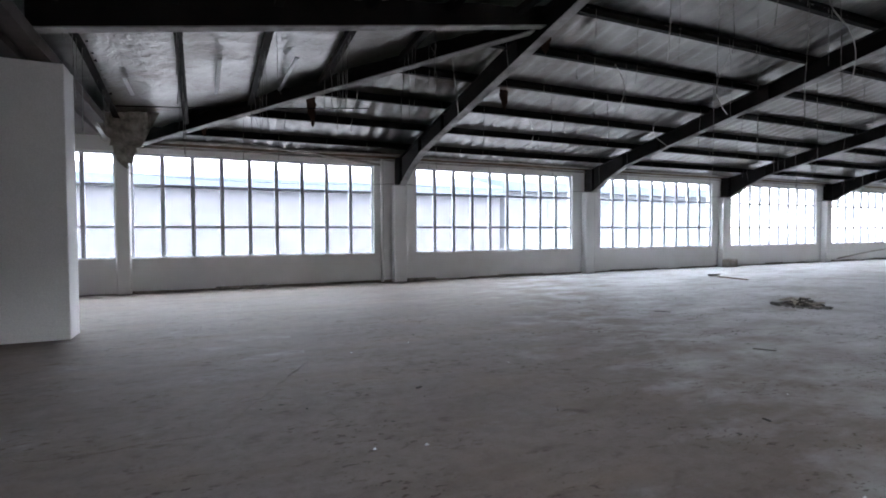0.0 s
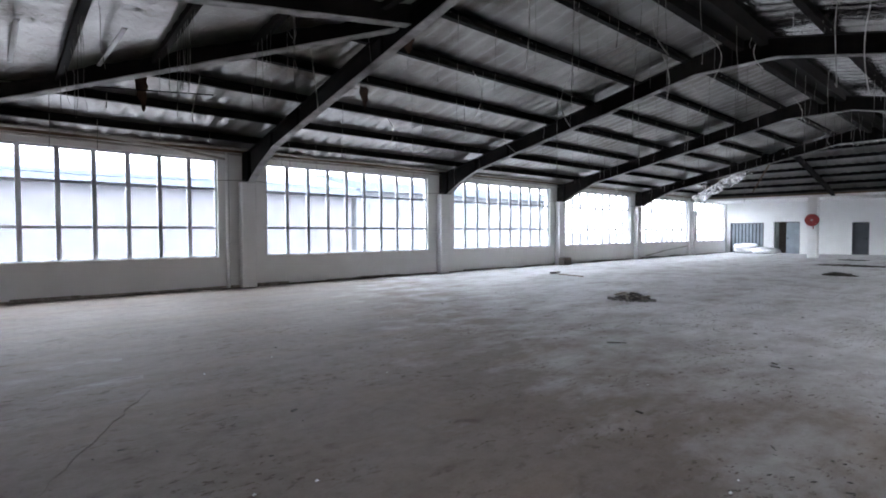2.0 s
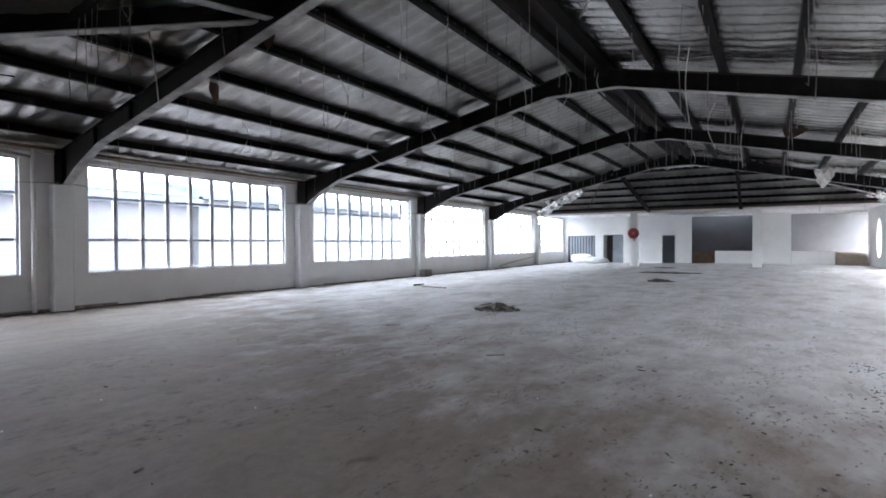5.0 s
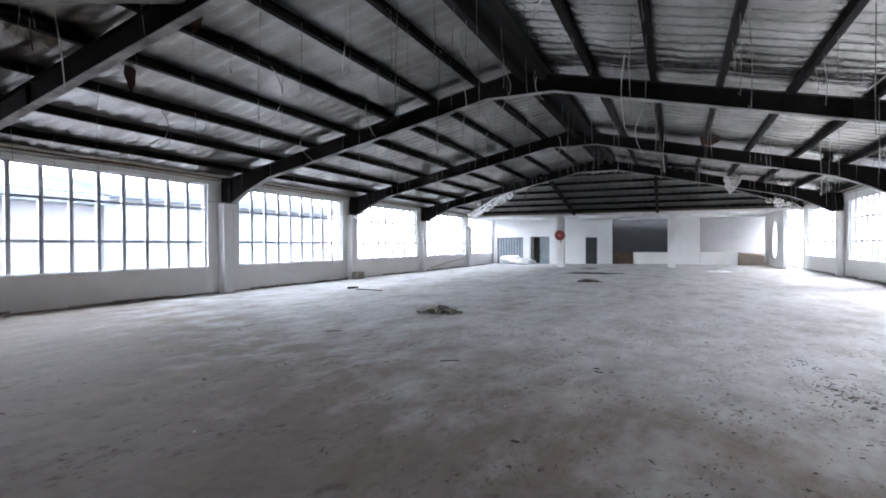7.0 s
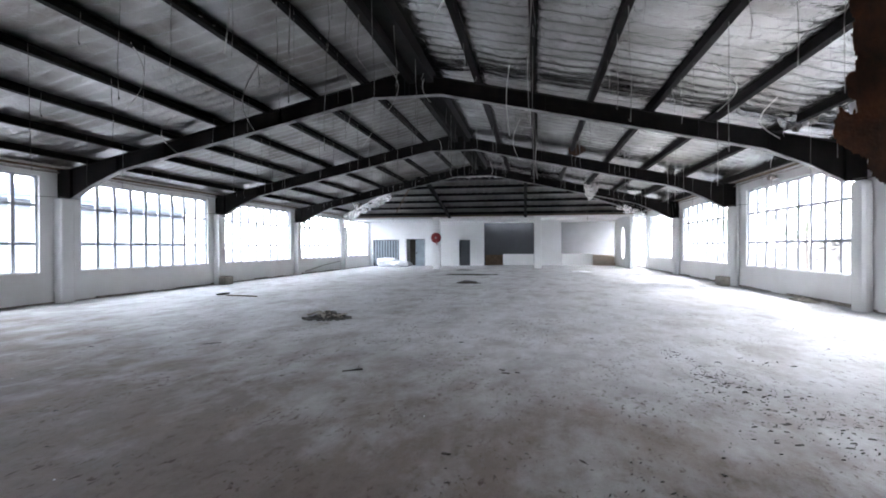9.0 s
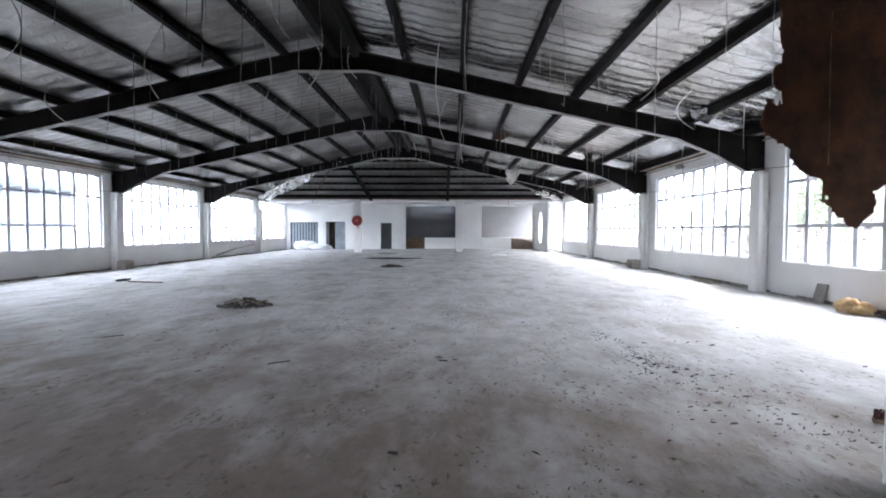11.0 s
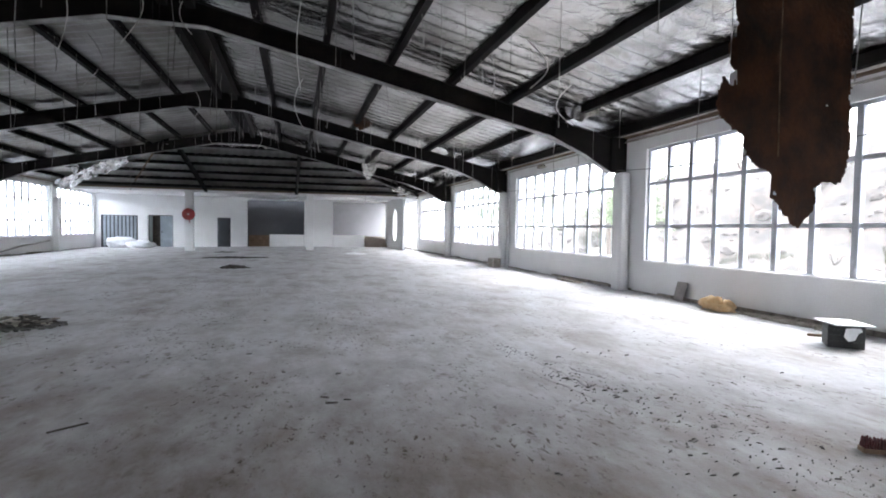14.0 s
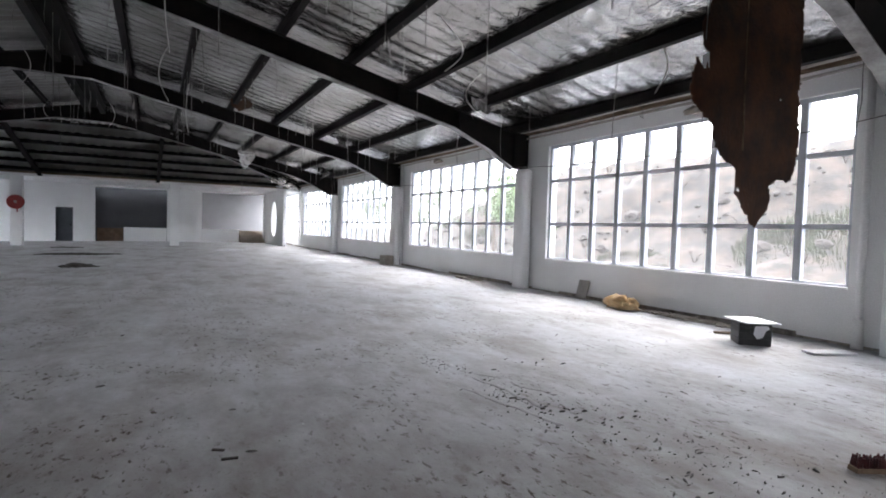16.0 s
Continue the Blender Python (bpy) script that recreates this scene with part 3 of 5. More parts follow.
for xa, sg in ((BAYS[0], -1), (BAYS[-1], 1)):
    for k in range(6):
        run = 0.6 + 1.42 * k
        half = 3.2 + run
        x = xa + sg * run
        ys = [-half, -half + 0.8 * run, half - 0.8 * run, half]
        bm = sweep(bmesh.new(), [(x, YC + v, hip_z(sg, run, abs(v)) - 0.19) for v in ys], CHANNEL)
        thing("purlin", bm, M_STEEL, "dark steel purlin of the hipped roof end", "purlin", "hip purlins")
    xe = X0 if sg < 0 else X1
    for side in (1, -1):
        # hip rafter, and the jack rafters between the free columns and the frame
        a = (xa, YC + side * 3.2, 6.4 - SL * 3.2 - 0.26)
        b = (xe, YC + side * 11.05, 6.4 - SL * 11.05 - 0.26)
        hr = thing("hip_rafter", beam(bmesh.new(), a, b, 0.03, 0.36), M_STEEL, "dark steel hip rafter, its lower edge coloured pale for window light", "roof beam", "hip rafters")
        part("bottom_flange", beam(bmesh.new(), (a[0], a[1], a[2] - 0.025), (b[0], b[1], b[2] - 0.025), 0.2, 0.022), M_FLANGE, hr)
        ja = (xa, YC + side * 2.9, 6.4 - SL * 3.2 - 0.28)
        jb = (xe, YC + side * (2.75 if sg > 0 else 3.1), 3.66 if sg > 0 else 4.15)
        jr = thing("jack_rafter", beam(bmesh.new(), ja, jb, 0.10, 0.27 if sg > 0 else 0.50), M_STEEL, "dark steel rafter of the hipped roof end", "roof beam", "jack rafters")
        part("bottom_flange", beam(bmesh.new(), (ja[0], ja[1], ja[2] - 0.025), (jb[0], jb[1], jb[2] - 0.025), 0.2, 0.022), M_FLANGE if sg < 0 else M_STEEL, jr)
# eaves beams
tagged(new("trim_east", mesh("trim_east", boxes((X1 - 0.08, X1 + 0.08, FR, FL, 3.83, 4.12)), M_SOFFIT)), "dark eaves beam", "beam", kind="structure")
tagged(new("trim_fascia", mesh("trim_fascia", boxes((X1 - 0.11, X1 + 0.08, FR, FL, 3.765, 3.828)), M_WOOD)), "thin brown timber fascia", "trim", kind="structure")
tagged(new("trim_lintel", mesh("trim_lintel", boxes((X1 - 0.07, X1 + 0.07, FR, FL, 3.62, 3.763)), M_WHITE)), "white plastered lintel over the columns", "beam", kind="structure")
tagged(new("trim_west", mesh("trim_west", boxes((X0 - 0.1, X0 + 0.1, FR, FL, 3.97, 4.15)), M_SOFFIT)), "brown eaves beam", "beam", kind="structure")
for nm, y0, y1 in (("trim_north", FL - 0.10, FL), ("trim_south", FR, FR + 0.10)):
    tagged(new(nm, mesh(nm, boxes((X0 + 0.2, X1 - 0.2, y0, y1, 3.93, 4.06)), M_WOOD)), "brown timber wall plate", "trim", kind="structure")

# ---- far end ----
XW = END1
OPEN = ((15.85, 13.5, 2.2), (12.84, 11.16, 2.25), (8.12, 7.2, 2.15), (6.0, 1.78, 3.58), (-0.45, -4.74, 3.58))
items = []
y = FL
for a, b, h in OPEN:
    items.append((XW, XW + 0.25, a, y, -0.3, 3.9))
    items.append((XW, XW + 0.25, b, a, h, 3.9))
    y = b
items.append((XW, XW + 0.25, -6.25, y, -0.3, 3.9))
tagged(new("wall_east", mesh("wall_east", boxes(*items), M_WHITE)), "white plastered end wall with doorways and wide openings", "wall", kind="structure")
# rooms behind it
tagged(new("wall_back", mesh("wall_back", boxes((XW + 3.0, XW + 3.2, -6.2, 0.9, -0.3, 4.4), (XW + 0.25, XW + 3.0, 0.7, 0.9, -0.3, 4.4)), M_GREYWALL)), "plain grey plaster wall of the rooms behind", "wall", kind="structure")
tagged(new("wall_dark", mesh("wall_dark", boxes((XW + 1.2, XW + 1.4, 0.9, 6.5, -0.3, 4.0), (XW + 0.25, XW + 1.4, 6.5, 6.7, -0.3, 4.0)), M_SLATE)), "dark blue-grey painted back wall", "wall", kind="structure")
# store wall takes the dark rubble colour to paint in the room's shade
tagged(new("wall_store", mesh("wall_store", boxes((XW + 2.6, XW + 2.8, 6.8, 16.5, -0.3, 3.9), (XW + 0.25, XW + 2.6, 16.3, 16.5, -0.3, 3.9)), M_DEBRIS_SHADE)), "store room wall coloured near-black for its unlit interior", "wall", kind="structure")
tagged(new("floor_back", mesh("floor_back", boxes((XW + 0.25, XW + 3.2, -6.2, 16.4, -0.6, -0.16)), M_FLOOR)), "cement floor of the rooms behind", "floor", kind="structure")
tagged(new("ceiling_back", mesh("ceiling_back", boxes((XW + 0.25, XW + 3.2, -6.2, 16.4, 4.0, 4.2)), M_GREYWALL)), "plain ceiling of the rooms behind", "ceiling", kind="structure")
tagged(new("wall_low_1", mesh("wall_low_1", boxes((XW + 0.02, XW + 0.2, 1.8, 4.38, -0.2, 0.93), bevel=0.01), M_WHITE)), "low white parapet in the opening", "wall", kind="structure")
tagged(new("wall_low_2", mesh("wall_low_2", boxes((XW + 0.02, XW + 0.2, -2.98, -0.47, -0.2, 0.94), bevel=0.01), M_WHITE)), "low white parapet beside the steps", "wall", kind="structure")
thing("wooden_panel", boxes((XW + 0.8, XW + 0.86, 4.2, 5.95, -0.15, 0.85), bevel=0.01), M_WOOD, "dull brown panel standing inside the opening", "panel")
stair = thing("stairs", None, None, "brown stone steps rising behind the parapet", "stairs")
for i in range(5):
    part("step", boxes((XW + 0.25 + 0.28 * i - 0.9, XW + 0.53 + 0.28 * i - 0.9, -4.70, -3.02, -0.18, 0.17 * (i + 1) - 0.03)), M_STAIR, stair)
    # treads get a paler colour than the risers, painting light on the step tops
    part("tread", boxes((XW + 0.21 + 0.28 * i - 0.9, XW + 0.53 + 0.28 * i - 0.9, -4.70, -3.02, 0.17 * (i + 1) - 0.028, 0.17 * (i + 1) + 0.012), bevel=0.006), M_STONE, stair, "tread coloured paler as a lit step top")

# wall with an oval opening
bm = bmesh.new()
cx, cz, rx_, rz_ = 41.4, 1.80, 0.95, 1.22
n = 48
outer, hole = [], []
for i in range(n):
    a = 2 * math.pi * i / n
    c, s = math.cos(a), math.sin(a)
    hole.append((cx + rx_ * c, cz + rz_ * s))
    k = min((END1 - cx if c > 0 else cx - X1 + 0.15) / abs(c) if abs(c) > 1e-6 else 1e9, (3.74 - cz if s > 0 else cz + 0.25) / abs(s) if abs(s) > 1e-6 else 1e9)
    outer.append((cx + k * c, cz + k * s))
ring = []
for y in (-4.80, -4.98):
    ring.append(([bm.verts.new((p[0], y, p[1])) for p in outer], [bm.verts.new((p[0], y, p[1])) for p in hole]))
for i in range(n):
    j = (i + 1) % n
    for o, h in ring:
        bm.faces.new([o[i], o[j], h[j], h[i]])
    bm.faces.new([ring[0][1][i], ring[0][1][j], ring[1][1][j], ring[1][1][i]])
    bm.faces.new([ring[0][0][i], ring[0][0][j], ring[1][0][j], ring[1][0][i]])
tagged(new("wall_oval", mesh("wall_oval", bm, M_WHITE)), "white wall pierced by a tall oval opening", "wall", kind="structure")

# doors
d1 = tagged(new("door_1"), "grey-green ribbed metal shutter door, closed", "door", kind="structure")
part("panel", boxes((XW + 0.10, XW + 0.13, 13.55, 15.8, -0.12, 2.17)), M_DARKDOOR, d1, "dark sheet behind the slats")
for i in range(9):
    ya = 13.57 + 2.22 * i / 9
    part("slat", boxes((XW + 0.03, XW + 0.10, ya + 0.02, ya + 0.17, -0.12, 2.15), bevel=0.01), M_LEAFDOOR, d1)
part("door_frame", boxes((XW + 0.0, XW + 0.15, 13.5, 13.55, -0.12, 2.2), (XW + 0.0, XW + 0.15, 15.8, 15.85, -0.12, 2.2)), M_DARKDOOR, d1)
d2 = tagged(new("door_2"), "grey metal double door with one leaf standing open", "door", kind="structure")
part("leaf", boxes((XW + 0.04, XW + 0.09, 11.2, 12.02, -0.1, 2.2), bevel=0.008), M_LEAFDOOR, d2)
part("leaf", boxes((XW + 0.14, XW + 0.96, 12.74, 12.79, -0.1, 2.2), bevel=0.008), M_DOOR, d2)
part("door_handle", boxes((XW - 0.02, XW + 0.04, 11.9, 11.94, 0.95, 1.1), bevel=0.005), M_STEEL, d2)
d3 = tagged(new("door_3"), "dark grey painted door, closed", "door", kind="structure")
part("leaf", boxes((XW + 0.1, XW + 0.15, 7.25, 8.07, -0.06, 2.1), bevel=0.008), M_DARKDOOR, d3)
part("door_frame", boxes((XW - 0.01, XW + 0.12, 7.2, 7.25, -0.06, 2.15), (XW - 0.01, XW + 0.12, 8.07, 8.12, -0.06, 2.15), (XW - 0.01, XW + 0.12, 7.25, 8.07, 2.1, 2.15)), M_DARKDOOR, d3)
part("door_handle", boxes((XW + 0.05, XW + 0.1, 7.33, 7.37, 0.95, 1.08), bevel=0.005), M_STEEL, d3)

# closing wall added unseen behind the camera, grey to cut bounced light
tagged(new("wall_west", mesh("wall_west", boxes((END0 - 0.3, END0, -6.25, 16.5, -0.3, 4.2)), M_GREYWALL)), "plain grey closing wall added out of view to dim the entrance end", "wall", kind="structure")

# ---- outdoors ----
bm = bmesh.new()
v = [bm.verts.new(c) for c in ((-600, -600, -0.9), (700, -600, -0.9), (700, 600, -0.9), (-600, 600, -0.9))]
bm.faces.new(v)
tagged(new("ground", mesh("ground", bm, M_GROUND)), "pale concrete yard around the hall", "ground", kind="structure")


def hillside():
    bm = bmesh.new()
    g = []
    for i in range(181):
        x = -40 + 150 * i / 180
        row = []
        for j in range(81):
            y = -13 - 42 * j / 80
            k = min(1.0, max(0.0, (-14 - y) / 20))
            fall = 1.0 if x < 44 else max(0.10, 1 - (x - 44) / 26)
            z = -1.0 + (8.5 * k * k * (3 - 2 * k)) * fall + (1.1 * noise.noise(Vector((x * 0.16, y * 0.16, 2))) + 0.4 * noise.noise(Vector((x * 0.6, y * 0.6, 5))) + 0.3 * abs(noise.noise(Vector((x * 0.9, y * 1.4, 8))))) * min(1, j / 8)
            row.append(bm.verts.new((x, y, z)))
        g.append(row)
    for a, b in zip(g, g[1:]):
        for j in range(80):
            bm.faces.new([a[j], b[j], b[j + 1], a[j + 1]])
    return bm


hill = hillside()
tagged(new("ground_bank", mesh("ground_bank", hill, M_EARTH, True)), "bare tan earth bank with sparse grass", "ground", kind="structure")
for k, (x, y, w) in enumerate(((-14, -19, 7), (6, -17.5, 5), (14, -21, 8), (22, -18, 5), (40, -19, 8))):
    bm = bmesh.new()
    for i in range(2400):
        a, r = random.uniform(0, 6.28), w * math.sqrt(random.random()) / 2
        px, py = x + r * math.cos(a), y + 0.6 * r * math.sin(a)
        kk = min(1.0, max(0.0, (-14 - py) / 20))
        z = -1.0 + 8.5 * kk * kk * (3 - 2 * kk) * (1.0 if px < 44 else max(0.10, 1 - (px - 44) / 26))
        h, dx = random.uniform(0.05, 0.32), random.uniform(-0.12, 0.12)
        v = [bm.verts.new(c) for c in ((px - 0.03, py, z - 0.3), (px + 0.03, py, z - 0.3), (px + dx, py + dx, z + h))]
        bm.faces.new(v)
    thing("grass_patch", bm, M_GRASS, "rough green grass growing on the earth bank", "grass", "", "stuff")


def bank_z(x, y):
    k = min(1.0, max(0.0, (-14 - y) / 20))
    return -1.0 + 8.5 * k * k * (3 - 2 * k) * (1.0 if x < 44 else max(0.10, 1 - (x - 44) / 26))


M_ROCK = mat("bank_stone", (0.060, 0.050, 0.042), 0.95, color2=(0.030, 0.024, 0.019), scale=1.5, fine=12, bump=0.8)
M_TWIG = mat("dry_twig", (0.040, 0.030, 0.022), 0.95, scale=4.0, fine=30)
rb = random.Random(5)
bm = bmesh.new()
for i in range(420):
    x, y = rb.uniform(-12, 50), rb.uniform(-30, -15)
    r = rb.choice((0.06, 0.09, 0.12, 0.16, 0.3)) * rb.uniform(0.7, 1.3)
    res = bmesh.ops.create_icosphere(bm, subdivisions=2, radius=1.0)
    for v in res["verts"]:
        k = 1 + 0.45 * noise.noise(v.co * 1.6 + Vector((i, 0, 0)))
        v.co = Vector((x, y, bank_z(x, y) + 0.15 * r)) + Vector((v.co.x * r * 1.4, v.co.y * r, v.co.z * r * 0.9)) * k
thing("bank_stones", bm, M_ROCK, "brown stones scattered on the earth bank", "stones", "", "stuff")
bm = bmesh.new()
for i in range(130):
    x, y = rb.uniform(-8, 48), rb.uniform(-30, -15.5)
    z = bank_z(x, y) + 0.2
    for j in range(14):
        a, ln = rb.uniform(0, 6.28), rb.uniform(0.3, 1.0)
        p = Vector((x, y, z - 0.3))
        pts = [p, p + Vector((math.cos(a) * 0.3, math.sin(a) * 0.3, 0.7)) * ln, p + Vector((math.cos(a + 0.5) * 0.75, math.sin(a + 0.5) * 0.6, 0.85 + rb.uniform(-0.2, 0.2))) * ln]
        tube(bm, pts, 0.012, 3, 0.004)
thing("dry_brush", bm, M_TWIG, "tangled bare brush on the earth bank", "brush", "", "stuff")


def tree(x, y, h, w):
    t = thing("tree", None, None, "small leafy green tree outside the windows", "tree", "trees outside")
    bm = tube(bmesh.new(), [(x, y, -1.2), (x + 0.1, y, h * 0.35), (x, y + 0.1, h * 0.8)], 0.16, 8, 0.04)
    for i in range(7):
        a = i * 0.9
        tube(bm, [(x, y, h * (0.3 + 0.06 * i)), (x + 0.6 * w * math.cos(a) * 0.5, y + 0.6 * w * math.sin(a) * 0.5, h * (0.45 + 0.07 * i))], 0.05, 5, 0.015)
    part("trunk", bm, M_BARK, t)
    bm = bmesh.new()
    hubs = [(x + random.uniform(-w, w) * 0.45, y + random.uniform(-w, w) * 0.45, h * random.uniform(0.45, 1.0), random.uniform(0.4, 0.9)) for i in range(26)]
    for i in range(1900):
        hx, hy, hz, r = random.choice(hubs)
        p = Vector((hx, hy, hz)) + Vector((random.gauss(0, 1), random.gauss(0, 1), random.gauss(0, 0.7))) * r * 0.5
        u = Vector((random.uniform(-1, 1), random.uniform(-1, 1), random.uniform(-1, 1))).normalized() * 0.10
        w2 = u.orthogonal().normalized() * 0.05
        bm.faces.new([bm.verts.new(c) for c in (p - u, p + w2, p + u, p - w2)])
    part("crown", bm, M_LEAF, t)


for x, y, h, w in ((27, -15.5, 4.6, 3.0), (32.5, -17.5, 5.2, 3.4), (39, -16.2, 4.4, 3.0), (50, -16, 5.0, 3.4), (10.5, -20, 8.5, 3.0)):
    tree(x, y, h, w)


def building(x0, x1, y, depth, wall_h, roof_h, wall_m, roof_m, label, rows):
    b = thing("building", None, None, label, "building", "buildings across the yard")
    part("wall", boxes((x0, x1, y, y + depth, -1.0, wall_h)), wall_m, b)
    part("roof", prism(bmesh.new(), ((y - 0.8, wall_h), (y + depth + 0.8, wall_h), (y + depth + 0.8, wall_h + 0.4), (y + depth / 2, wall_h + roof_h), (y - 0.8, wall_h + 0.9)), "x", x0 - 0.5, x1 + 0.5), roof_m, b)
    for zr in rows:
        x = x0 + 1.5
        while x < x1 - 2.5:
            wdw = part("window", boxes((x, x + 1.8, y - 0.05, y + 0.02, zr, zr + 1.4)), M_PALEWALL, b)
            part("pane", boxes((x + 0.1, x + 0.86, y - 0.07, y - 0.052, zr + 0.1, zr + 1.3), (x + 0.94, x + 1.7, y - 0.07, y - 0.052, zr + 0.1, zr + 1.3)), M_FARGLASS, wdw)
            x += 3.6


building(-30, 27.4, 44, 12, 4.9, 2.4, M_BRICKWALL, M_BLUEROOF, "long brown workshop with a blue sheet roof", (1.6,))
building(28, 58, 44, 14, 5.6, 2.2, M_PALEWALL, M_BLUEROOF, "pale shed with a blue sheet roof across the yard", (3.0,))
fence = thing("fence", None, None, "pale steel railing along the yard", "fence")
bm = boxes((-30, 70, 29.98, 30.02, 0.25, 0.30), (-30, 70, 29.98, 30.02, -0.55, -0.50))
part("rail", bm, M_PALEWALL, fence)
bm0 = mesh("post", boxes((-0.03, 0.03, -0.03, 0.03, -0.9, 0.35)), M_PALEWALL)
for i in range(50):
    o = part("post", bm0, None, fence)
    o.location = (-30 + 2 * i, 30.06, 0)

# ---- pipes and cables on the walls ----


def pipe(pts, r, material, label, category="pipe", name="pipe", group="", sides=8):
    return thing(name, tube(bmesh.new(), pts, r, sides), material, label, category, group, "", True)


pipe([(5.93, 16.12, ground_z(16)), (5.93, 16.12, 3.9)], 0.055, M_WHITE, "white-painted vertical drain pipe on the wall", group="drain pipes")
pipe([(7.02, -5.86, 0), (7.02, -5.86, 3.9)], 0.05, M_WHITE, "white-painted vertical drain pipe on the wall", group="drain pipes")
pipe([(7.02, -5.86, 0), (7.02, -5.86, 0.40)], 0.075, M_WHITE, "short wider sleeve of a drain pipe", name="pipe_sleeve")
pipe([(22.05, -5.86, 0), (22.05, -5.86, 3.9)], 0.045, M_WHITE, "white-painted vertical drain pipe on the wall", group="drain pipes")
pipe([(38.3, -5.86, 0), (38.3, -5.86, 3.8)], 0.04, M_WHITE, "white-painted vertical drain pipe on the wall", group="drain pipes")
pipe([(37.95, 16.1, ground_z(16)), (37.95, 16.1, 3.8)], 0.04, M_WHITE, "white-painted vertical drain pipe on the wall", group="drain pipes")
for y, z, r, m in ((16.12, 3.86, 0.03, M_PIPE), (16.02, 4.02, 0.045, M_PIPE), (-5.87, 3.84, 0.025, M_PIPE), (-5.78, 4.0, 0.04, M_PIPE)):
    pts = [(x, y, z + 0.015 * math.sin(x * 1.3)) for x in np.linspace(X0 + 0.5, X1 - 0.3, 40).tolist()]
    pipe(pts, r, m, "dusty pale conduit running along the wall head", "conduit", "conduit", "wall conduits")
pipe([(2.9, 16.05, 4.0), (4.4, 16.05, 3.86), (5.85, 16.06, 3.70)], 0.035, M_PIPE, "loose conduit hanging aslant over the window", "conduit", "conduit")
pipe([(31.6, 16.05, 0.02), (34.5, 16.06, 0.32), (37.6, 16.08, 0.52)], 0.035, M_PIPE, "long pipe leaning along the wall foot", "pipe", "pipe")
for y, s in ((16.16, 1), (-5.91, -1)):
    bm = bmesh.new()
    xs = [X0 + 0.3] + list(BAYS) + [X1 - 0.2]
    pts = []
    for a, b in zip(xs, xs[1:]):
        for k in range(8):
            t = k / 8
            yy = y - s * (0.32 if t < 0.06 else 0.0)
            pts.append((a + (b - a) * t, yy, 3.10 - 0.10 * math.sin(math.pi * t)))
    thing("cable", tube(bm, pts, 0.009, 5), M_WIRE, "thin dark cable strung across the windows", "cable", "wall cables")
for x, f, s in ((22.5, FL, 1), (22.5, FR, -1)):
    z0 = ground_z(f - s * 0.5)
    y0, y1 = sorted((f - s * 0.305, f - s * 0.66))
    thing("cement_block", boxes((x - 0.32, x + 0.30, y0, y1, z0 - 0.02, z0 + 0.36), bevel=0.03), M_STONE, "rough cement block at the foot of a column", "block", "column blocks")
lampb = thing("bracket_lamp", None, None, "white enamel lamp bracket on a column head", "lamp")
part("shade", tube(bmesh.new(), [(22.35, 15.72, 3.02), (22.35, 15.72, 2.92)], 0.05, 12, 0.20), M_BOARD, lampb)
part("arm", tube(bmesh.new(), [(22.35, 15.72, 3.0), (22.35, 15.9, 3.04)], 0.02, 6), M_PIPE, lampb)

# ---- hanging board ----


def torn(outline, n=14, amp=0.03, seed=0):
    rnd = random.Random(seed)
    pts = []
    for (a, b), (c, d) in zip(outline, outline[1:] + outline[:1]):
        m = max(1, int(n * math.hypot(c - a, d - b)))
        for i in range(m):
            t = i / m
            k = amp if 0 < i else 0
            pts.append((a + (c - a) * t + rnd.uniform(-k, k), b + (d - b) * t + rnd.uniform(-k, k)))
    return pts


def sheet(name, outline, place, th, material, label, category, bend=0.05, group="", n=14, amp=0.03, seed=0):
    """A torn sheet: an outline in its own plane, thickened and slightly bowed, posed at place."""
    pts = torn(outline, n, amp, seed)
    bm = bmesh.new()
    bm.faces.new([bm.verts.new((p[0], 0, p[1])) for p in pts])
    bmesh.ops.triangulate(bm, faces=bm.faces)
    bmesh.ops.subdivide_edges(bm, edges=[e for e in bm.edges if e.calc_length() > 0.25], cuts=2)
    for v in bm.verts:
        v.co.y = bend * math.sin(v.co.x * 3.0 + seed) + bend * 0.7 * math.sin(v.co.z * 2.1 + seed) + bend * 0.5 * noise.noise(v.co * 3.0)
    res = bmesh.ops.solidify(bm, geom=bm.faces[:], thickness=th)
    ob = thing(name, bm, material, label, category, group)
    ob.matrix_world = place
    return ob


BOARD = [(-0.62, 3.45), (-0.66, 2.6), (-0.64, 2.05), (-0.62, 1.62), (-0.70, 1.56), (-0.69, 1.38), (-0.61, 1.33), (-0.63, 1.18), (-0.75, 1.27), (-0.80, 1.05), (-0.75, 0.92), (-0.55, 0.80), (-0.46, 0.62), (-0.33, 0.52), (-0.20, 0.47), (-0.17, 0.34), (-0.21, 0.27), (-0.10, 0.21), (-0.06, 0.12),
         (0.06, 0.07), (0.18, -0.02), (0.25, 0.07), (0.33, 0.15), (0.37, 0.26), (0.32, 0.36), (0.44, 0.43), (0.53, 0.39), (0.64, 0.45), (0.70, 0.7), (0.70, 1.6), (0.68, 3.45)]


def inside(p, poly):
    hit = False
    for (ax, ay), (bx, by) in zip(poly, poly[1:] + poly[:1]):
        if (ay > p[1]) != (by > p[1]) and p[0] < (bx - ax) * (p[1] - ay) / (by - ay) + ax:
            hit = not hit
    return hit


